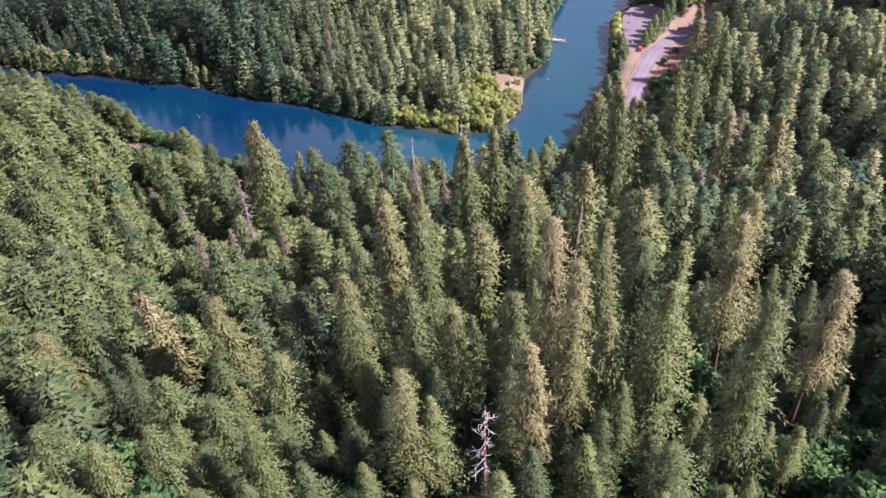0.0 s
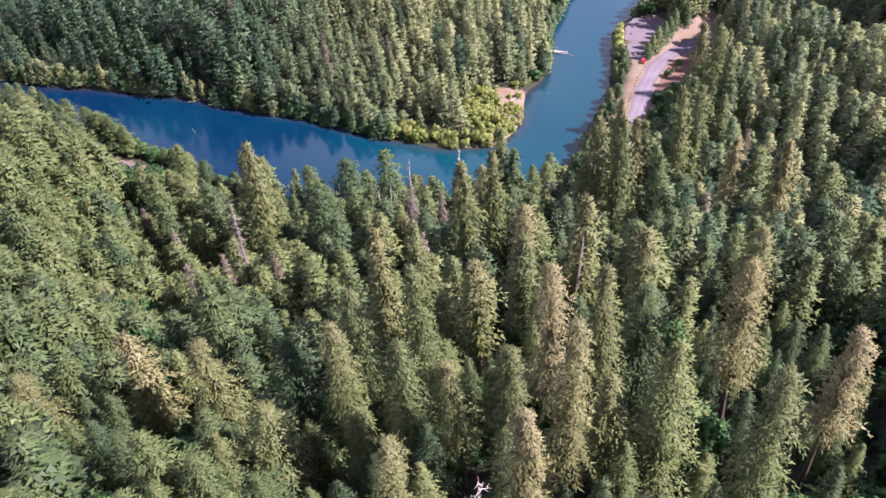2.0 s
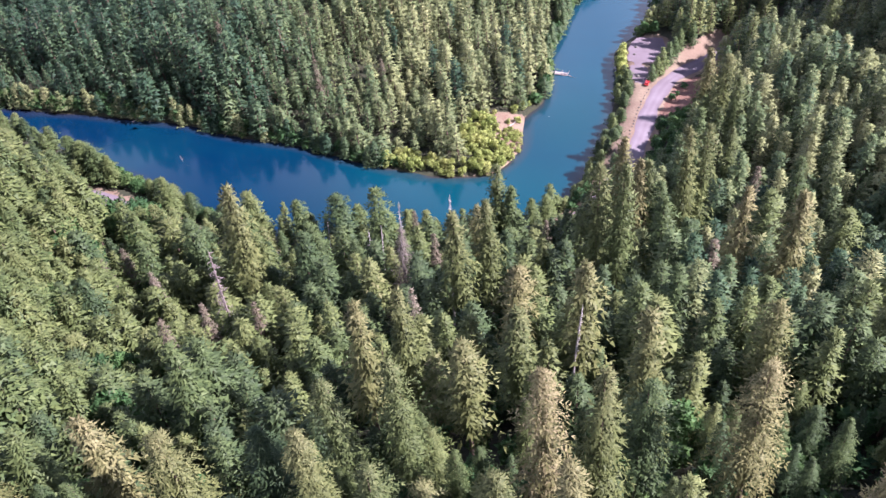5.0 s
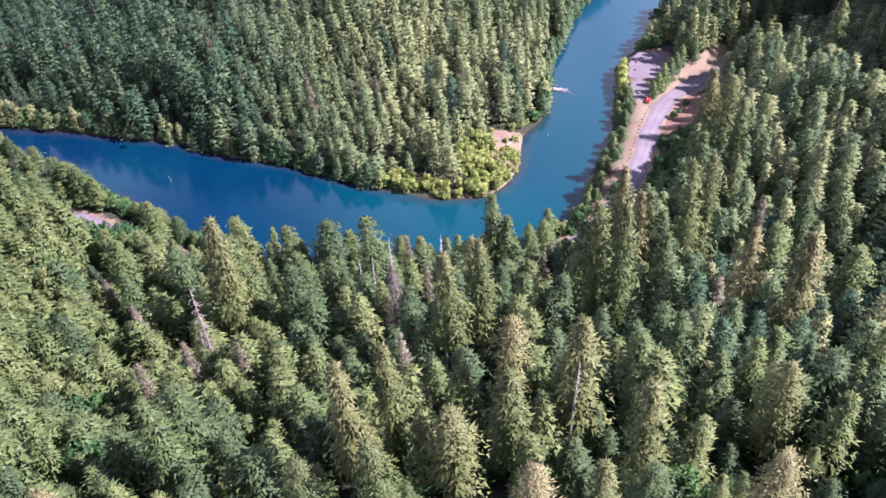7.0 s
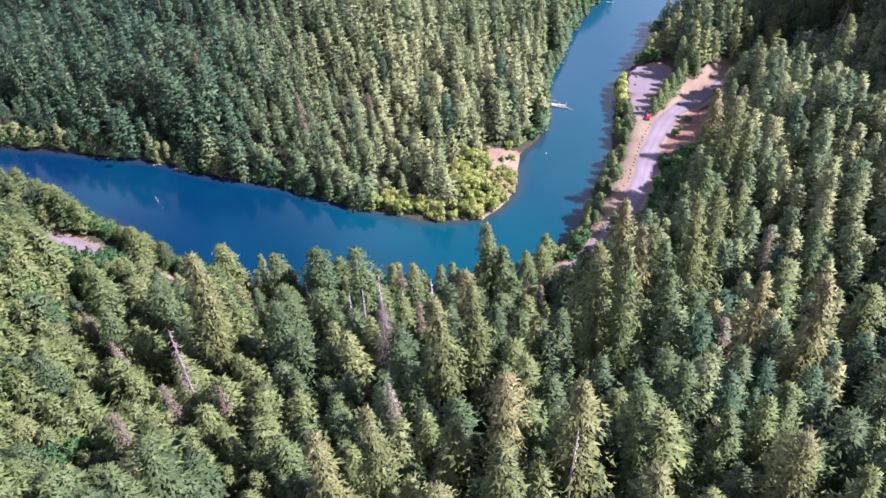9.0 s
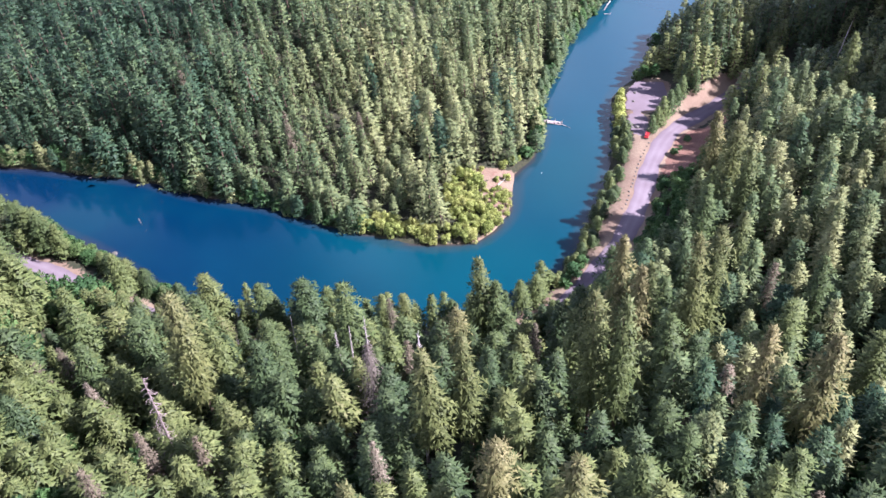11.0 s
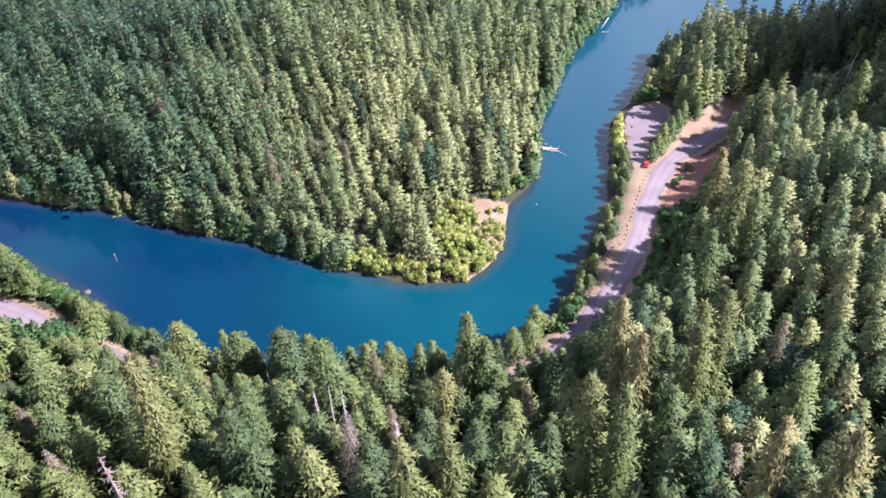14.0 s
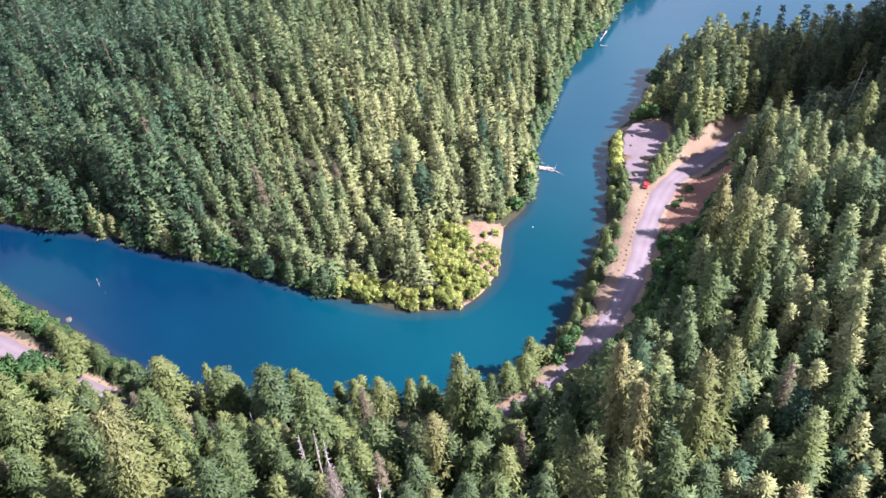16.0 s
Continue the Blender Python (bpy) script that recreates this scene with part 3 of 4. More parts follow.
GREEN_LOW = [(-64.8, 227, 34), (-79, 219, 35), (-92, 209, 36), (-97, 222, 37.5), (-103, 202, 36.5), (-99, 187, 43.5), (-95, 166, 44), (-113, 173, 67), (-128, 231, 41), (-67, 244, 28), (-51, 242, 25), (-36, 236, 31), (-31, 243, 21), (-14, 239, 22), (-7.6, 241, 19.5), (61.8, 217, 48), (49.5, 220, 55.5), (79.5, 250, 50), (85, 262, 47.5), (116.5, 306, 49), (148, 327, 57), (135.6, 263, 46), (-100.5, 257, 24), (28, 246, 20), (33, 250, 18), (44.9, 243.3, 18), (46.8, 236, 22), (41, 239, 18), (37, 236, 20), (50, 248, 15), (54, 254, 13), (-136, 259, 37), (-141, 252, 43), (-131, 250, 38), (-138, 229.5, 47), (-126, 209.5, 50), (-121, 199, 51), (-111, 182, 53), (-109, 166, 51), (-98, 139, 60.6), (-85, 148.5, 55), (-146, 243, 50), (-132, 219, 48), (-116, 190, 52), (-104, 152, 57), (-134, 281, 22), (-139, 285, 22), (-129, 279.5, 19), (-145, 289, 22), (-54, 62, 109), (-42, 74, 104), (-34, 72, 102), (23, 51, 121), (14.7, 56, 115)]
taken = [(-11.7, 190, 4.5), (-13, 183.5, 6.0), (-14.5, 177, 4.5), (-20, 205, 4.0), (2, 60, 4.5), (25.5, 121, 4.0), (-24, 82, 7.0), (-27, 92, 6.0), (-31, 101, 5.0), (2.2, 54, 4.5), (2.4, 49, 3.5)]
for spots, near_kinds, low_kinds, wide in ((OLD, old_firs, old_firs_low, 1.0), (OLD_LOW, old_firs, old_firs_low, 1.0), (GREEN, green_firs, green_firs_low, 1.05), (GREEN_LOW, green_firs, green_firs_low, 1.05)):
    for k, (x, y, top) in enumerate(spots):
        h = max(8.0, top - land(x, y) + 0.3)
        spread = wide * rng.uniform(0.85, 1.12) * (0.62 + 0.38 * min(1.2, h / 30))
        kinds = near_kinds if y < 105 else low_kinds
        spread *= 1.25 if x < -25 else 1.0
        kinds[k % len(kinds)](standing(x + h * math.sin(LEAN), y, h, 30.0, spread, rng.uniform(0, 6.28)))
        taken.append((x, y, 4.2))

for k, (x, y, h) in enumerate([(-12, 224.0, 19), (-7, 224, 20), (-2, 224, 20), (3, 225, 20), (9, 227, 18), (-17, 224, 19), (-22, 224.5, 19), (-27, 225, 20), (-32, 225.5, 19), (-37, 226, 18), (-66, 233.5, 18), (-60, 231, 18), (-54, 229, 18), (-48, 228.5, 18), (-42, 227, 18), (-88, 242, 16), (-94, 245, 16), (-100, 248.5, 15), (-81, 238, 17)]):
    green_firs_low[k % 5](standing(x, y, h, 30.0, h / 30 * 1.25, rng.uniform(0, 6.28)))
    taken.append((x, y, 3.4))


def open_spots(x0, x1, y0, y1, gap, seed):
    """Scattered places that keep about a gap apart and clear of the trees that stand already."""
    r = np.random.default_rng(seed)
    n = int((x1 - x0) * (y1 - y0) / gap ** 2 * 5)
    px, py, pg = r.uniform(x0, x1, n), r.uniform(y0, y1, n), gap * r.uniform(0.72, 1.15, n)
    clear = np.ones(n, bool)
    for a, b, c in taken:
        clear &= np.hypot(px - a, py - b) > c
    cells, out = {}, []
    for x, y, g in zip(px[clear], py[clear], pg[clear]):
        i, j = int(x // gap), int(y // gap)
        if all((x - a) ** 2 + (y - b) ** 2 > g * g for u in (i - 1, i, i + 1) for v in (j - 1, j, j + 1) for a, b in cells.get((u, v), ())):
            cells.setdefault((i, j), []).append((x, y))
            out.append((x, y))
    out = np.array(out)
    return out[:, 0], out[:, 1]


# the near hillside: the closest stretch as single trees, the rest as one wood
fx, fy = open_spots(-170, 260, 30, 345, 5.9, 5)
d_near, d_road = distance(fx, fy, near_line), np.abs(distance(fx, fy, road_line))
shrubby = (fx > 62) & (fy > 258) & (((fy < 345) & (d_near < 34)) | ((fy > 292) & (fx < 106)))
ok = (d_near > 14) & (d_road > 5.2) & ((fx > -97) | (distance(fx, fy, road_line) > 17)) & ~shrubby & (scree_share(fx, fy) < 0.1) & (fx < 34 + 0.64 * fy) & (fx > -30 - 0.62 * fy)
fx, fy = fx[ok], fy[ok]
closest = (fy < 112) & (np.abs(fx - 0.05 * fy) < 22 + 0.52 * fy) & (np.abs(fx) < 72)
count = 0
for x, y in zip(fx[closest], fy[closest]):
    if rng.random() < (0.36 if x < -35 else 0.1):
        maples[count % 3](standing(x, y, rng.uniform(9, 15), 12.0, rng.uniform(0.85, 1.25), rng.uniform(0, 6.28)))
    else:
        h = rng.uniform(10, 19) if x > 20 else rng.uniform(13, 24) if x > -32 else rng.uniform(14, 24)
        green_firs[count % 6](standing(x, y, h, 30.0, h / (26 if x > -30 else 21) * rng.uniform(0.72, 0.95), rng.uniform(0, 6.28)))
    count += 1
for k in range(26):
    share, off = rng.uniform(0, 1), rng.normal(0, 9)
    x, y = -128 + 66 * share + off * 0.8, 228 - 92 * share + off * 0.5
    maples[k % 3](standing(x, y, rng.uniform(11, 19), 12.0, rng.uniform(1.0, 1.5), rng.uniform(0, 6.28)), "bright green leafy maple in the gully")


def wood(name, label, category, x, y, h, spread, models, choice, base_h, mats, seed, sink=0.4, tint=None):
    """Many trees as one mesh; models are pairs of crown corners and trunk, and each tree has its own hue."""
    r = np.random.default_rng(seed)
    V, Q, S, T, N, U, at = [], [], [], [], [], [], 0
    z = height(x, y) - sink
    for i in range(len(x)):
        crown, trunk = models[choice[i]]
        a = r.uniform(0, 6.28)
        c, s = math.cos(a), math.sin(a)
        b, d = -LEAN + r.normal(0, 0.02), r.normal(0, 0.02)
        turn = np.array([[1, 0, b], [0, 1, d], [-b, -d, 1.0]]) @ np.array([[c, -s, 0], [s, c, 0], [0, 0, 1.0]])
        m = turn @ np.diag([spread[i], spread[i], h[i] / base_h])
        hue = r.uniform(0, 1) if tint is None else float(np.clip(tint[i] + r.normal(0, 0.14), 0.0, 0.99))
        for v, q, face, slot in ((*crown, 0), (trunk[0], halves(trunk[1]), trunk[0] * (1, 1, 0) + (0, 0, 0.02), 1)):
            V.append(v @ m.T + (x[i], y[i], z[i]))
            N.append(face @ turn.T)
            Q.append(q + at)
            S.append(np.full(len(q), slot))
            T.append(np.full(len(v), hue))
            U.append(v[:, 2] / v[:, 2].max())
            at += len(v)
    N = np.vstack(N)
    N /= np.linalg.norm(N, axis=1)[:, None]
    ob = new(name, mesh_from(name, np.vstack(V), np.vstack(Q), mats, np.concatenate(S), {"tint": np.concatenate(T), "tip": np.concatenate(U)}, N))
    return tagged(ob, label, category, kind="stuff")


mid_models = [(conifer(80 + i, 20, 7, 3, r=5.3, base=0.22, power=(0.7, 0.52, 0.85, 0.62)[i % 4], droop=0.8, size=1.7, ragged=0.5, slim=0.25, clump=1.1, fold=False), pole(28, 0.34, 0.05, 5, 3, seed=i)) for i in range(8)]
x, y = fx[~closest], fy[~closest]
h = np.where(x > 60, rng.uniform(17, 26, len(x)), rng.uniform(12, 27, len(x))) * (0.8 + 0.2 * ease(distance(x, y, near_line), 14, 40)) * (1 - 0.6 * ease(np.abs(distance(x, y, road_line)), 36, 11) * ease(x, 25, 40) * ease(y, 270, 295)) * (1 - 0.4 * ease(np.abs(distance(x, y, road_line)), 17, 9) * ease(x, 25, 40) * ease(y, 295, 270))
# firs on the spur get paler needles, sunlight put into the colour
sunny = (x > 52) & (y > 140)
# tint stands in for light: raised on sunlit slopes, lowered on the lower left
tint = 0.42 + 0.26 * ease(x, -50, -75) * ease(y, 165, 140) - 0.42 * ease(x, -25, -55) * ease(y, 135, 170) + 0.34 * ease(x, 50, 75) * ease(y, 175, 225) - 0.12 * ease(x, 50, 60) * ease(y, 205, 175) + 0.22 * rng.normal(0, 1, len(x))
spread = h / (24 - 4 * ease(x, -40, -70)) * rng.uniform(0.75, 1.15, len(x))
pick = rng.integers(0, 8, len(x))
for name, label, some, leaf, shift in (("hillside_wood", "dense green and olive firs on the steep hillside", ~sunny, needles, 0.0), ("ridge_wood", "firs on the sunny spur above the road, needles paled as sunlight", sunny, needles_far, -0.1)):
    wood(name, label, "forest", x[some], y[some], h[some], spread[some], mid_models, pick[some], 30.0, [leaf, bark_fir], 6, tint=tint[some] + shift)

# the strip between road and water
x, y = open_spots(-230, 75, 230, 360, 5.0, 7)
d_near, d_road = distance(x, y, near_line), np.abs(distance(x, y, road_line))
ok = (d_near > 2) & (d_near < 16) & (d_road > 4.6) & (x < 36) & ~((x > -128) & (x < -88))
ux, uy = open_spots(-106, 46, 205, 270, 4.2, 27)
d_up = distance(ux, uy, road_line)
above = (d_up > 4.4) & (d_up < 12)
leafy_x, leafy_y = open_spots(-190, -97, 225, 300, 4.4, 28)
d_leaf = distance(leafy_x, leafy_y, road_line)
leafy = (d_leaf > np.where(leafy_x > -112, 5.0, 7.0)) & (d_leaf < 20)
leafy_x, leafy_y = leafy_x[leafy], leafy_y[leafy]
x, y = np.concatenate([x[ok], ux[above]]), np.concatenate([y[ok], uy[above]])
wood("bank_wood", "young green firs on the river bank below the road", "forest", x, y, np.where((x < -60) & (distance(x, y, road_line) < 0), rng.uniform(8, 13, len(x)), rng.uniform(13, 19, len(x))), rng.uniform(0.55, 0.8, len(x)), mid_models, rng.integers(0, 8, len(x)), 30.0, [needles, bark_fir], 8)
x, y = open_spots(30, 82, 258, 352, 3.0, 9)
d_near, d_road = distance(x, y, near_line), np.abs(distance(x, y, road_line))
ok = (d_near > 0.8) & (d_near < 5.4) & (d_road > 4.0)
x, y = x[ok], y[ok]
wood("bank_hedge", "row of small dark green firs between verge and water", "young trees", x, y, rng.uniform(4.5, 8, len(x)), rng.uniform(0.4, 0.55, len(x)), mid_models, rng.integers(0, 8, len(x)), 30.0, [needles, bark_fir], 10)

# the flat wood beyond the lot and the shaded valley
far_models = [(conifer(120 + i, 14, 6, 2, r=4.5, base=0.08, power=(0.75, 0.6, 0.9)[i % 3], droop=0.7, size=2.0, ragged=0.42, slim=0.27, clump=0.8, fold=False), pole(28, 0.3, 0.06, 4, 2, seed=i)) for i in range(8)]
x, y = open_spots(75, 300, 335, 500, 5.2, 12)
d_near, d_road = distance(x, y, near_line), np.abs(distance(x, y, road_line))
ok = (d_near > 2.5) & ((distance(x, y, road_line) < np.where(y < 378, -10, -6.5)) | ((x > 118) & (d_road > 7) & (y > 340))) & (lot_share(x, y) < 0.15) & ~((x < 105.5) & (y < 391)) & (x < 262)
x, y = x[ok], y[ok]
# darker needles than the far bank and a low tint: shade put into the colour
wood("point_wood", "dark green firs on the flat beyond the gravel lot, darkened as if shaded", "forest", x, y, rng.uniform(19, 31, len(x)) * (0.42 + 0.58 * ease(distance(x, y, near_line), 2, 26)) * (0.62 + 0.38 * ease(np.abs(distance(x, y, road_line)), 6, 20)) * np.where((distance(x, y, road_line) > 0) & (y < 392), np.where(x > 120, 0.85, 0.6), 1.0), rng.uniform(0.75, 1.0, len(x)), far_models, rng.integers(0, 8, len(x)), 30.0, [needles, bark_fir], 13, tint=0.06 + 0.0 * x)

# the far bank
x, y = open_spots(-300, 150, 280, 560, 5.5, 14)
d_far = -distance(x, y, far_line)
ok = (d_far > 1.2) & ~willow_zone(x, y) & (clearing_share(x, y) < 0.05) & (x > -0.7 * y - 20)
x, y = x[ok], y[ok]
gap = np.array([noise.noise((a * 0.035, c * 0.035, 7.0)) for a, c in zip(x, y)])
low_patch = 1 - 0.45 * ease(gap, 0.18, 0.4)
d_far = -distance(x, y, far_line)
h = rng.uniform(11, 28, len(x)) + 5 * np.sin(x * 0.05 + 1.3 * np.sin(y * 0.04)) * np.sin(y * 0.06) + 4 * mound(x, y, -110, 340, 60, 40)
# tint: yellower stand towards the point, darker left and back standing in for shade
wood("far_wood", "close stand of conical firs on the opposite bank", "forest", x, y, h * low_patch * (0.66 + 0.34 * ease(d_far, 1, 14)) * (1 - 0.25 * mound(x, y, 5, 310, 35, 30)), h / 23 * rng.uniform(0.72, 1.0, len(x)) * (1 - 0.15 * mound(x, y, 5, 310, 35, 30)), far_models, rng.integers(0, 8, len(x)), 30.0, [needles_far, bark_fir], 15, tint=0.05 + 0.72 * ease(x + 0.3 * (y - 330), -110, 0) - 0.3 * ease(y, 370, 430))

# the hillside goes on behind the start of the flight
x, y = open_spots(-130, 170, -38, 38, 7.0, 41)
x, y = x[np.hypot(x, y - 30) > 4], y[np.hypot(x, y - 30) > 4]
wood("upper_wood", "dense green firs higher up the slope", "forest", x, y, rng.uniform(14, 25, len(x)), rng.uniform(0.8, 1.05, len(x)), far_models, rng.integers(0, 8, len(x)), 30.0, [needles, bark_fir], 42)

# young firs that hang over the opposite shore
along = far_line[(far_line[:, 0] > -240) & (far_line[:, 0] < 120) & ((far_line[:, 0] < -27) | (far_line[:, 1] > 338))]
x = np.concatenate([along[:, 0] + rng.normal(0, 1.2, len(along)) for k in range(2)])
y = np.concatenate([along[:, 1] + rng.normal(0.6, 1.2, len(along)) for k in range(2)])
ok = (-distance(x, y, far_line) > -0.2) & (-distance(x, y, far_line) < 3)
x, y = x[ok], y[ok]
wood("shore_firs", "young green firs overhanging the water", "young trees", x, y, rng.uniform(5, 12, len(x)), rng.uniform(0.5, 0.75, len(x)), far_models, rng.integers(0, 8, len(x)), 30.0, [needles_far, bark_fir], 43, tint=0.35 + 0.4 * ease(x, -120, -20))

# leafy scrub
bush_models = [(broadleaf(150 + i, 8, 26, r=3.0, h=6, base=0.12, size=1.2, fold=False), pole(4, 0.12, 0.04, 4, 2, seed=i)) for i in range(5)]
leafy_models = [(broadleaf(160 + i, 14, 44, r=3.0, h=6, base=0.12, size=0.68, fold=False), bush_models[i][1]) for i in range(4)]
x, y = open_spots(-40, 48, 278, 345, 2.5, 16)
d_far = -distance(x, y, far_line)
ok = (d_far > 0.3) & willow_zone(x, y) & ((clearing_share(x, y) < 0.3) | (rng.random(len(x)) < 0.4 + 0.3 * ease(y, 318, 308)))
x, y = x[ok], y[ok]
wood("willow_scrub", "yellow-green willows crowding the sunny point", "willow bushes", x, y, np.where(clearing_share(x, y) > 0.3, rng.uniform(1.8, 3.6, len(x)), rng.uniform(3, 6.5, len(x))), np.where(clearing_share(x, y) > 0.3, 0.5, rng.uniform(0.6, 0.9, len(x))), leafy_models, rng.integers(0, 4, len(x)), 6.0, [willow_leaves, bark_fir], 17)
along = far_line[(far_line[:, 0] > -240) & (far_line[:, 0] < 120) & ((far_line[:, 0] < -24) | (far_line[:, 1] > 336))]
x = np.concatenate([along[:, 0] + rng.normal(-0.8, 1.8, len(along)) for k in range(3)])
y = np.concatenate([along[:, 1] + rng.normal(1.0, 1.6, len(along)) for k in range(3)])
ok = (-distance(x, y, far_line) > 0.2) & (-distance(x, y, far_line) < 4)
x, y = x[ok], y[ok]
wood("shore_scrub", "bright green alders leaning over the water", "alder bushes", x, y, rng.uniform(3, 8, len(x)), rng.uniform(0.7, 1.1, len(x)), bush_models, rng.integers(0, 5, len(x)), 6.0, [broad_leaves, bark_fir], 18)
wood("roadside_leaves", "bright green leafy trees above the road", "leafy trees", leafy_x, leafy_y, rng.uniform(7, 11, len(leafy_x)) * np.where(leafy_x > -126, 1.35, np.where(leafy_x < -138, 1.3, 1.0)), rng.uniform(1.0, 1.4, len(leafy_x)), leafy_models, rng.integers(0, 4, len(leafy_x)), 6.0, [broad_leaves, bark_fir], 29)
x, y = open_spots(56, 112, 250, 345, 3.0, 19)
d_near, d_road = distance(x, y, near_line), np.abs(distance(x, y, road_line))
ok = (d_near > 14) & (d_near < 40) & (d_road > 5.2) & (scree_share(x, y) < 0.3)
x, y = x[ok], y[ok]
wood("slope_scrub", "green brush on the cut slope above the road", "brush", x, y, rng.uniform(2.5, 5.5, len(x)), rng.uniform(0.6, 0.95, len(x)), leafy_models, rng.integers(0, 4, len(x)), 6.0, [broad_leaves, bark_fir], 20)
x, y = open_spots(-150, 120, 45, 262, 5.0, 21)
ok = (distance(x, y, near_line) > 3) & (np.abs(distance(x, y, road_line)) > 4.8) & (rng.random(len(x)) < np.where((y < 130) & (x > -30), 0.95, 0.5)) & (np.abs(x) < 45 + 0.6 * y)
x, y = x[ok], y[ok]
wood("understory", "leafy brush under the hillside firs", "brush", x, y, rng.uniform(3, 8, len(x)), rng.uniform(0.7, 1.2, len(x)), bush_models, rng.integers(0, 5, len(x)), 6.0, [broad_leaves, bark_fir], 22)


# ---- dead and dying trees ----
def snag(label, x, y, top, branches, reach, mat, seed, r0=0.34, low=0.25, tilt=(0.0, 0.0), sag=0.0, limb=0.095, limb_mat=None):
    """A dead trunk with bare, broken branches."""
    r = np.random.default_rng(seed)
    h = top - land(x, y) + 0.4
    ob = new("snag")
    part("trunk", mesh_from("trunk", *pole(h, r0, 0.06, 8, 9, bend=0.25, seed=seed), [mat]), ob)
    for i in range(branches):
        u = low + (0.98 - low) * i / branches
        a, length = r.uniform(0, 6.28), reach * (1.05 - u) ** 0.38 * r.uniform(0.4, 1.1)
        c = np.array([math.cos(a), math.sin(a), r.uniform(-0.35, 0.25) - sag])
        v, q = pole(length, limb, 0.02, 4, 4, bend=0.12, seed=seed * 100 + i, bottom=0.0)
        z = Vector((0, 0, 1)).rotation_difference(Vector(c)).to_matrix()
        V, Q, at = [v @ np.array(z).T], [q], len(v)
        if length > 1.0:
            for k in range(2):
                w, e = pole(length * 0.45, 0.045, 0.015, 3, 3, bend=0.05, seed=seed * 100 + i + 50 * k, bottom=0.0)
                c2 = np.array([math.cos(a + (0.8 if k else -0.8)), math.sin(a + (0.8 if k else -0.8)), r.uniform(-0.5, 0.3) - sag])
                z2 = Vector((0, 0, 1)).rotation_difference(Vector(c2)).to_matrix()
                V.append(w @ np.array(z2).T + c * length * (0.45 + 0.2 * k))
                Q.append(e + at)
                at += len(w)
        part("branch", mesh_from("branch", np.vstack(V), np.vstack(Q), [limb_mat or mat]), ob).location = (0, 0, h * u)
    ob.matrix_basis = pose(x, y, land(x, y) - 0.3, tilt[0], tilt[1], 0)
    return tagged(ob, label, "dead tree", "snags among the firs")


snag("tall bare purple-brown dead fir with short broken branches", -58, 177, 62, 90, 3.3, bark_dead, 3, 0.42, low=0.3, sag=0.35, limb=0.12)
spire = snag("grey dead fir with a bare spire over drooping brown boughs", -11.7, 190, 64.7, 34, 1.7, bark_pale, 4, 0.4, low=0.6, sag=0.15, limb=0.09)
skirt = conifer(300, 24, 9, 6, r=4.0, h=30.0, base=0.3, power=0.55, droop=1.5, size=1.15, ragged=0.5, slim=0.09, clump=0.8, fold=False)
skirt_mesh = mesh_from("dead_crown", skirt[0] * (0.95, 0.95, 0.8 * (64.7 - land(-11.7, 190)) / 30.0), skirt[1], [needles_grey], normals=skirt[2])
part("dead_crown", skirt_mesh, spire, "drooping grey-brown dead boughs")
snag("slim bleached snag with a few stubs", -19.4, 210.5, 40.2, 14, 1.0, bark_pale, 5, 0.34, 0.6)
snag("thin grey dead pole with twiggy top", -23.2, 210, 38.5, 24, 1.4, bark_pale, 6, 0.26, 0.6)
snag("reddish dead trunk with twisted pale branches", 2.9, 57.4, 119.5, 24, 3.0, bark_red, 7, 0.36, 0.5, limb=0.06, limb_mat=bark_pale)
snag("broken pale trunk beside an old fir", 24.8, 126.2, 92.5, 26, 1.2, bark_pale, 8, 0.34, 0.55)
snag("leaning bleached trunk above the shaded firs", 166, 372, 37, 16, 1.6, bark_pale, 9, 0.26, 0.5, (0, 5))
snag("bleached forked crown top above an old fir", 1.7, 167.2, 84.5, 9, 2.6, bark_pale, 11, 0.3, 0.9, limb=0.1)
snag("slender pale stub on the lower slope", -37, 221, 33, 10, 0.8, bark_pale, 10, 0.2, 0.5)
dying = [tree_kind("dying_fir", conifer(200 + i, 22, 7, 4, r=4.2, base=0.3, power=0.65, droop=0.85, size=1.2, ragged=0.5, slim=0.2, clump=1.0, fold=False), needles_dead, pole(29, 0.34, 0.05, seed=40 + i),
                   "dying fir with thin rust-brown needles", "fir tree", "dying firs") for i in range(2)]
for k, (x, y, top) in enumerate([(-53, 328, 31), (-27, 335, 25), (-64, 155.7, 60.5), (-5.4, 153, 70.5), (-3, 200, 46), (-46, 168, 52), (66, 176, 62), (-82, 196, 38), (-10, 233, 27), (28, 205, 45), (-96, 352, 36), (-72, 236, 24), (88, 214, 56), (-97.4, 212.7, 32), (-83.3, 197.5, 34), (18.3, 224.2, 34), (54.4, 164.2, 62), (69.7, 140.8, 72), (53.7, 127, 78), (-61.4, 173.6, 47), (-102.8, 207.5, 32), (-41.4, 215.2, 32)]):
    dying[k % 2](standing(x, y, top - land(x, y), 30.0, rng.uniform(0.6, 0.8), rng.uniform(0, 6.28)))


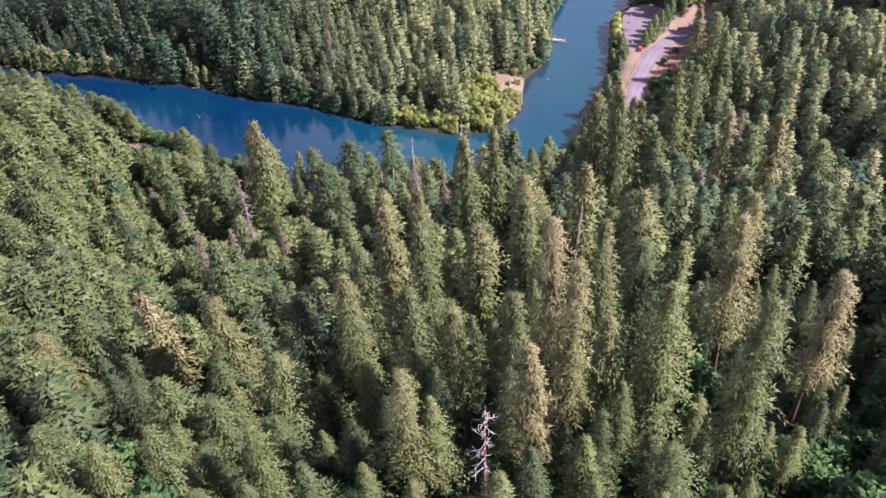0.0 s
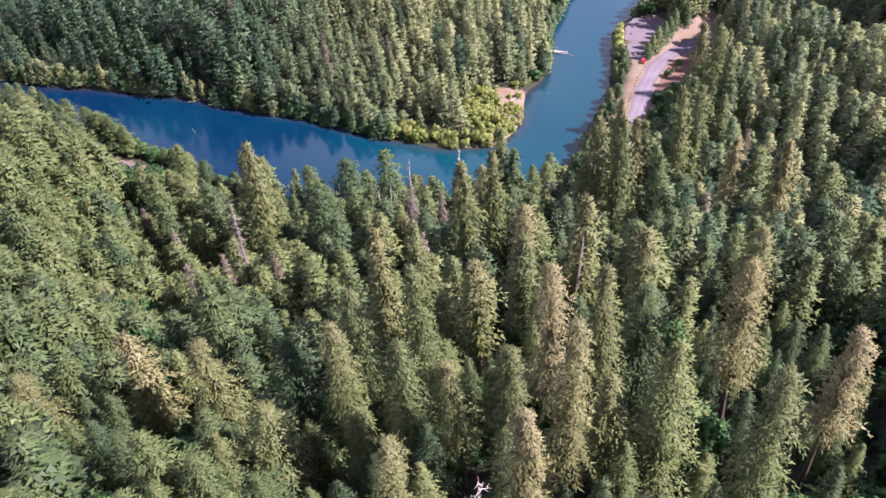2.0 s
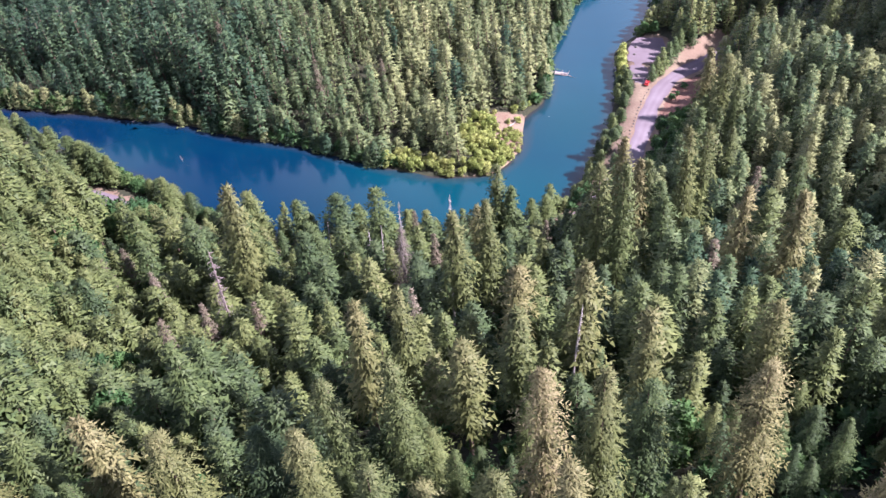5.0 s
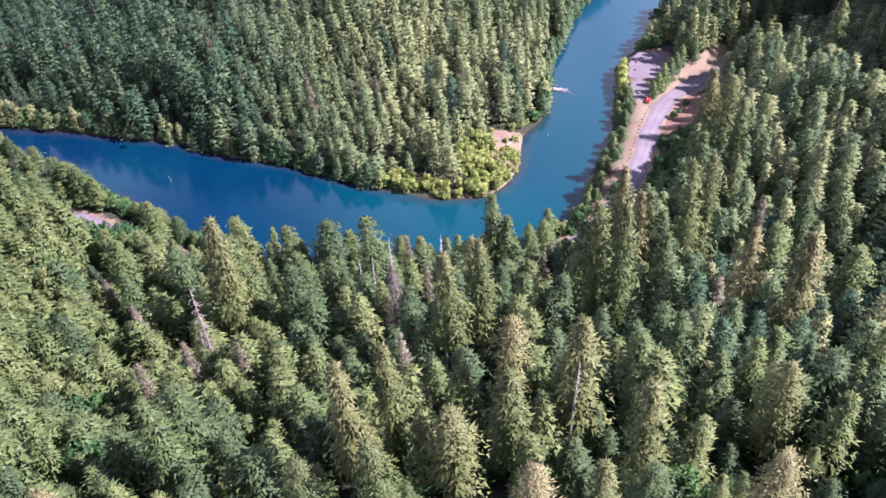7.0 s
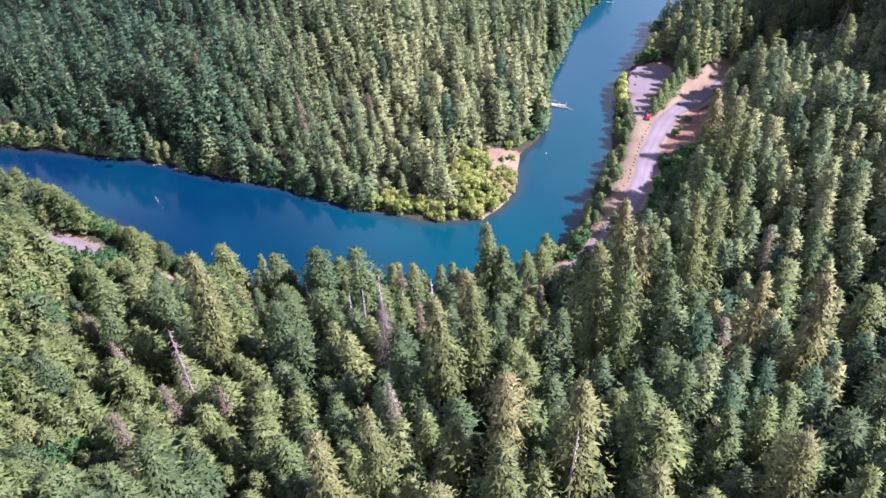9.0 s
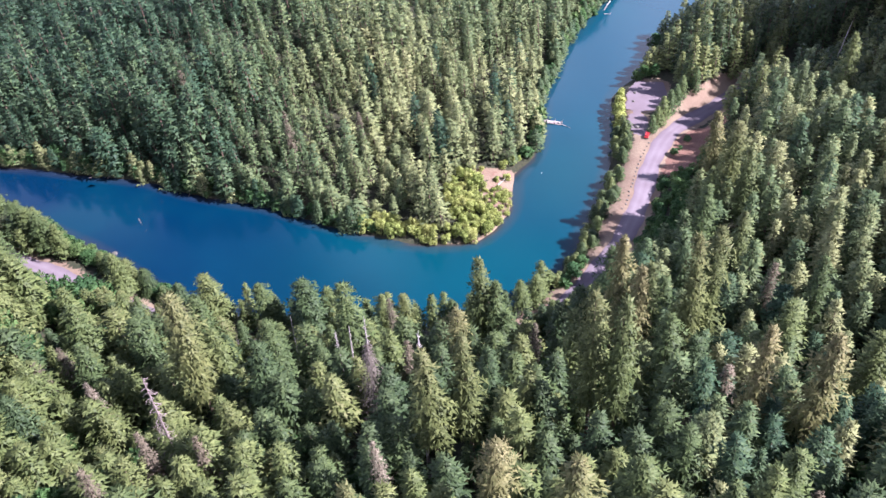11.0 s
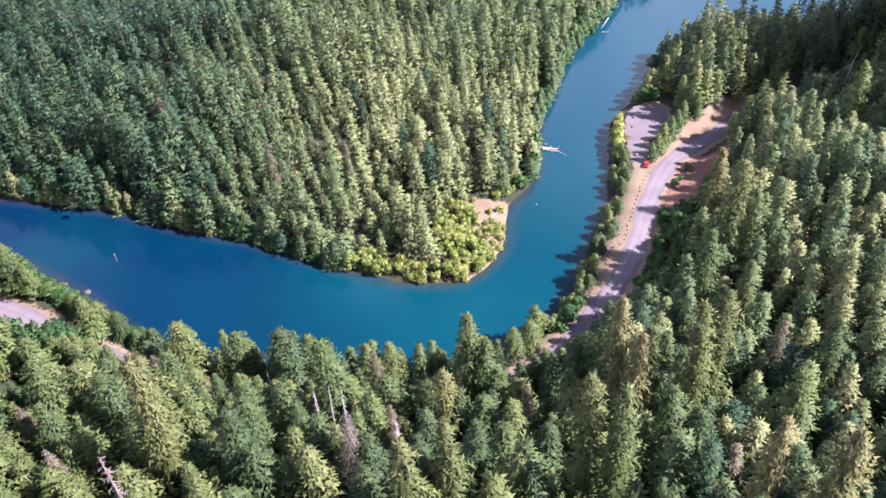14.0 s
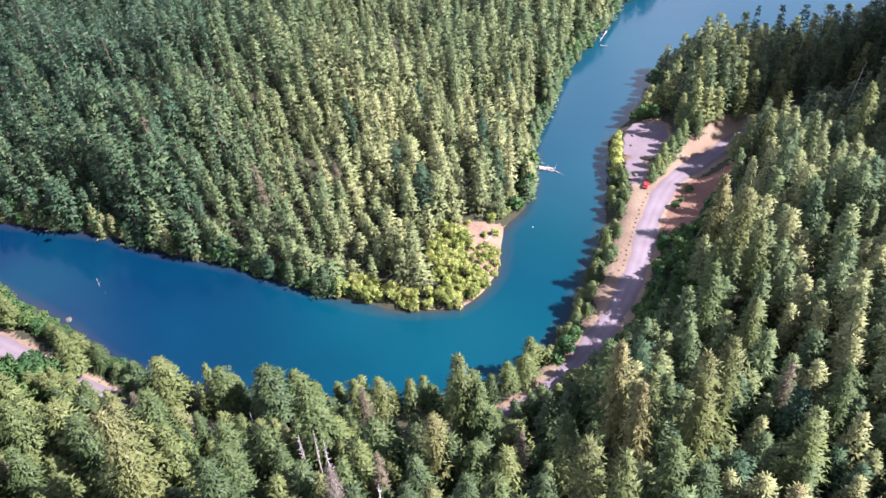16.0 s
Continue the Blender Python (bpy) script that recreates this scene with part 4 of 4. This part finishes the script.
# ---- by the lot and the road ----
small_firs = [tree_kind("small_fir", conifer(220 + i, 18, 7, 3, r=7.2, base=0.05, power=0.8, droop=0.5, size=2.0, ragged=0.3, slim=0.3, fold=False), needles, pole(29, 0.5, 0.05, seed=50 + i),
                        "small dark green fir beside the gravel lot", "fir tree", "firs beside the lot") for i in range(2)]
for k, (x, y, h, w) in enumerate([(88.0, 345.2, 8.0, 1.4), (90.6, 349, 9.5, 1.4), (94, 353.8, 11, 1.4), (97.2, 358.2, 11, 1.4), (100.8, 362.8, 9.5, 1.5), (103.6, 366.2, 10, 1.4), (92.6, 349.6, 6, 1.5), (107, 372, 16, 1.1), (106, 379, 14, 1.2), (110, 369, 12, 1.2)]):
    small_firs[k % 2](standing(x, y, h, 30.0, h / 30 * w, rng.uniform(0, 6.28)))
willow = tree_kind("willow", broadleaf(240, 14, 60, r=3.2, h=6, base=0.08, size=0.8), willow_leaves, pole(4, 0.12, 0.04, seed=60), "yellow-green willow at the water's edge", "willow", "willows by the lot")
for x, y, h in [(76.0, 351, 5.0), (76.6, 355.5, 6.5), (77.4, 360.5, 7.0), (78.4, 366, 7.0), (79.6, 371, 6.0), (80.8, 376, 4.0), (29, 322, 2.5), (31, 331.5, 3.4), (34, 334, 2.2), (24, 309, 2.8)]:
    willow(standing(x, y, h, 6.0, h / 6 * rng.uniform(0.85, 1.05), rng.uniform(0, 6.28), 0.1))
for x, y, h in [(89.5, 388.0, 5.5), (93, 388.5, 6.5), (97, 389.5, 6.0), (103.5, 421, 8), (47, 263, 6), (50, 268, 5)]:
    maples[0](standing(x, y, h, 12.0, h / 12 * 1.6, rng.uniform(0, 6.28)), "rounded green bush on the river bank")

for x, y, h in [(100.3, 337.2, 3.2), (93.2, 328.6, 3.4), (96.5, 332.5, 2.0), (-123, 279, 6.5), (-118.5, 277, 6), (-128, 283, 7), (-115, 275.5, 6), (-89, 260.5, 7), (-85, 259, 6.5), (-125.5, 285, 5), (-120.5, 282.5, 5), (-116, 280, 5), (-111.5, 277, 5), (-133, 287, 7), (-138, 290, 8), (-107, 274, 5), (-111, 255.5, 11), (-105.5, 252.5, 11), (-116, 257.5, 7)]:
    maples[1](standing(x, y, h, 12.0, h / 12 * 1.7, rng.uniform(0, 6.28)), "low rounded green shrub beside the road")
cedars = [tree_kind("cedar", conifer(230 + i, 18, 12, 7, r=12.0, base=0.05, power=0.5, droop=1.2, size=3.4, ragged=0.35, slim=0.11, clump=0.5, fold=False), needles, pole(29, 0.9, 0.1, seed=80 + i),
                    "broad cedar with drooping boughs between road and water", "cedar tree", "cedars beside the road") for i in range(2)]
for k, (x, y, h) in enumerate([(-111, 271.0, 10), (-105.5, 267.6, 13), (-99.5, 264.0, 13.5), (-93.5, 260.6, 12), (-102.5, 269.0, 9)]):
    cedars[k % 2](standing(x, y, h, 30.0, h / 30, rng.uniform(0, 6.28)))

def rock(name, label, group, x, y, z, size, seed):
    """A worn, uneven boulder."""
    bm = bmesh.new()
    bmesh.ops.create_icosphere(bm, subdivisions=2, radius=size)
    for v in bm.verts:
        v.co *= 1 + 0.35 * noise.noise(v.co * (1.4 / size) + Vector((seed * 3.1, 0, 0)))
        v.co.z *= 0.7
    me = bpy.data.meshes.new(name)
    bm.to_mesh(me)
    bm.free()
    me.materials.append(stone)
    ob = new(name, me)
    ob.location = (x, y, z + size * 0.3)
    return tagged(ob, label, "rock", group)


edge_line = smooth_line(ROAD, 2.4)
tang = np.gradient(edge_line, axis=0)
left = np.stack([-tang[:, 1], tang[:, 0]], 1) / np.hypot(tang[:, 0], tang[:, 1])[:, None]
posts = edge_line + left * 4.6
posts = posts[(posts[:, 1] > 296) & (posts[:, 1] < 338) & (posts[:, 0] > 50)]
for k, (x, y) in enumerate(posts):
    rock("boulder", "grey boulder set along the road edge", "boulders along the road", x + rng.normal(0, 0.15), y, max(land(x, y), 4.6), rng.uniform(0.3, 0.48), k)
for k, (x, y, s) in enumerate([(86.4, 376, 0.7), (84.6, 369.2, 0.6), (82.9, 349.7, 0.9)]):
    rock("pale_boulder", "pale boulder on the gravel lot", "boulders on the lot", x, y, 4.25, s, 40 + k)
for k, (x, y, s) in enumerate([(-114.3, 285.6, 1.2), (-116.6, 287.6, 0.5)]):
    rock("shore_rock", "half-sunk rock in the shallows", "rocks in the shallows", x, y, -0.5, s, 60 + k)


def log(label, x0, y0, z0, x1, y1, z1, r, mat, stubs, seed, group="driftwood"):
    """A fallen trunk between two points, with broken branch stubs."""
    a, c = Vector((x0, y0, z0)), Vector((x1, y1, z1))
    length = (c - a).length
    ob = new("driftwood_log")
    part("trunk", mesh_from("trunk", *pole(length, r, r * 0.35, 8, 7, bend=0.12, seed=seed, bottom=0.0), [mat]), ob)
    rr = np.random.default_rng(seed)
    V, Q, at = [], [], 0
    for i in range(stubs):
        v, q = pole(rr.uniform(0.6, 2.2), r * 0.3, 0.03, 5, 3, bend=0.1, seed=seed + i, bottom=0.0)
        t = rr.uniform(0, 6.28)
        z = Vector((0, 0, 1)).rotation_difference(Vector((math.cos(t), math.sin(t), 0.35))).to_matrix()
        V.append(v @ np.array(z).T + (0, 0, length * rr.uniform(0.05, 0.95)))
        Q.append(q + at)
        at += len(v)
    part("branch_stubs", mesh_from("branch_stubs", np.vstack(V), np.vstack(Q), [mat]), ob)
    ob.matrix_basis = Matrix.Translation(a) @ Vector((0, 0, 1)).rotation_difference(c - a).to_matrix().to_4x4()
    return tagged(ob, label, "driftwood", group)


log("pinkish bleached log jutting from the bank into the river", 44.5, 362.6, 0.9, 53.2, 359.6, 0.15, 0.75, bark_dead, 6, 3)
log("broken pale log lying across another in the river", 47.5, 361.2, 0.6, 54.0, 361.0, 0.2, 0.5, bark_pale, 4, 4)
log("thin branch trailing in the water from a log", 52.5, 360.4, 0.3, 57.0, 357.0, 0.05, 0.16, bark_pale, 3, 5)
log("white fallen trunk sloping into the river", 90.3, 471.0, 0.9, 85.8, 462.0, 0.0, 0.22, bark_pale, 4, 6)
log("short branch afloat by the bank", 85.5, 458.6, 0.1, 89.0, 458.0, 0.1, 0.16, bark_pale, 3, 7)
log("pale drowned branch breaking the surface", -111.0, 305.0, 0.06, -105.0, 295.5, -0.12, 0.05, bark_dead, 5, 8)
log("bleached log resting against the wooded bank", -138, 331, 0.1, -132.5, 336.0, 1.2, 0.13, bark_dead, 3, 9)
log("bleached log resting against the wooded bank", -130.5, 330.5, 0.1, -128.0, 334.5, 1.0, 0.1, bark_dead, 3, 10)
log("short pale snag at the waterline", -95, 317.8, -0.1, -94.3, 320.5, 1.3, 0.1, bark_dead, 2, 11)
log("short pale snag at the waterline", -30, 292.6, -0.1, -29.4, 295.5, 1.5, 0.1, bark_dead, 2, 12)
log("thin pale fallen pole lying on bare earth", 24.5, 317.0, 1.9, 29.5, 323.5, 1.6, 0.16, bark_pale, 3, 14)
rock("float", "small white float on the river", "floats", 42.2, 326.2, -0.06, 0.19, 77).data.materials[0] = white_paint


def box(bm, x0, x1, y0, y1, z0, z1, bev=0.0):
    m = Matrix.Translation(((x0 + x1) / 2, (y0 + y1) / 2, (z0 + z1) / 2)) @ Matrix.Diagonal((x1 - x0, y1 - y0, z1 - z0, 1))
    made = bmesh.ops.create_cube(bm, size=1, matrix=m)
    if bev:
        bmesh.ops.bevel(bm, geom=list({e for v in made["verts"] for e in v.link_edges}), offset=bev, segments=3, affect="EDGES")


def bm_part(name, make, mat, parent, label=""):
    bm = bmesh.new()
    make(bm)
    me = bpy.data.meshes.new(name)
    bm.to_mesh(me)
    bm.free()
    me.materials.append(mat)
    return part(name, me, parent, label)


def car(x, y, z, turn):
    """A small hatchback: body, cabin, glass, wheels and lamps."""
    ob = new("parked_car")

    def cabin(bm):
        box(bm, -0.74, 0.74, -1.55, 0.75, 0.85, 1.45)
        for v in bm.verts:
            if v.co.z > 1.2:
                v.co.x *= 0.82
                v.co.y = v.co.y * 0.72 - 0.12
        bmesh.ops.bevel(bm, geom=bm.edges[:], offset=0.07, segments=2, affect="EDGES")
    bm_part("body", lambda bm: box(bm, -0.86, 0.86, -1.95, 1.95, 0.3, 0.92, 0.14), car_red, ob)
    bm_part("cabin", cabin, car_red, ob)
    for y0, y1, zt in ((0.52, 0.70, 1.28), (-1.47, -1.30, 1.28)):
        bm_part("windscreen", lambda bm: box(bm, -0.6, 0.6, y0, y1, 0.98, zt, 0.03), glass_dark, ob, "dark windscreen glass")
    for s in (-1, 1):
        bm_part("side_window", lambda bm: box(bm, s * 0.70 - 0.03, s * 0.70 + 0.03, -1.15, 0.4, 1.0, 1.28, 0.02), glass_dark, ob, "dark side glass")
        bm_part("headlight", lambda bm: box(bm, s * 0.62 - 0.16, s * 0.62 + 0.16, 1.88, 1.97, 0.62, 0.76, 0.03), lamp_glass, ob, "clear headlight")
        bm_part("bumper", lambda bm: box(bm, -0.8, 0.8, s * 1.93 - 0.06, s * 1.93 + 0.06, 0.34, 0.5, 0.04), rubber, ob, "black bumper")
        for w in (-1.2, 1.2):
            turnw = Matrix.Translation((s * 0.78, w, 0.31)) @ Matrix.Rotation(math.pi / 2, 4, "Y")
            wheel = bm_part("wheel", lambda bm: bmesh.ops.create_cone(bm, cap_ends=True, segments=18, radius1=0.31, radius2=0.31, depth=0.2, matrix=turnw), rubber, ob, "black tyre")
            bm_part("rim", lambda bm: bmesh.ops.create_cone(bm, cap_ends=True, segments=14, radius1=0.19, radius2=0.17, depth=0.22, matrix=turnw), steel, wheel, "steel wheel rim")
    ob.matrix_basis = pose(x, y, z, 0, 0, turn)
    return tagged(ob, "small red car parked where the lot meets the road", "car")


car(85.3, 342.2, 4.85, -20)
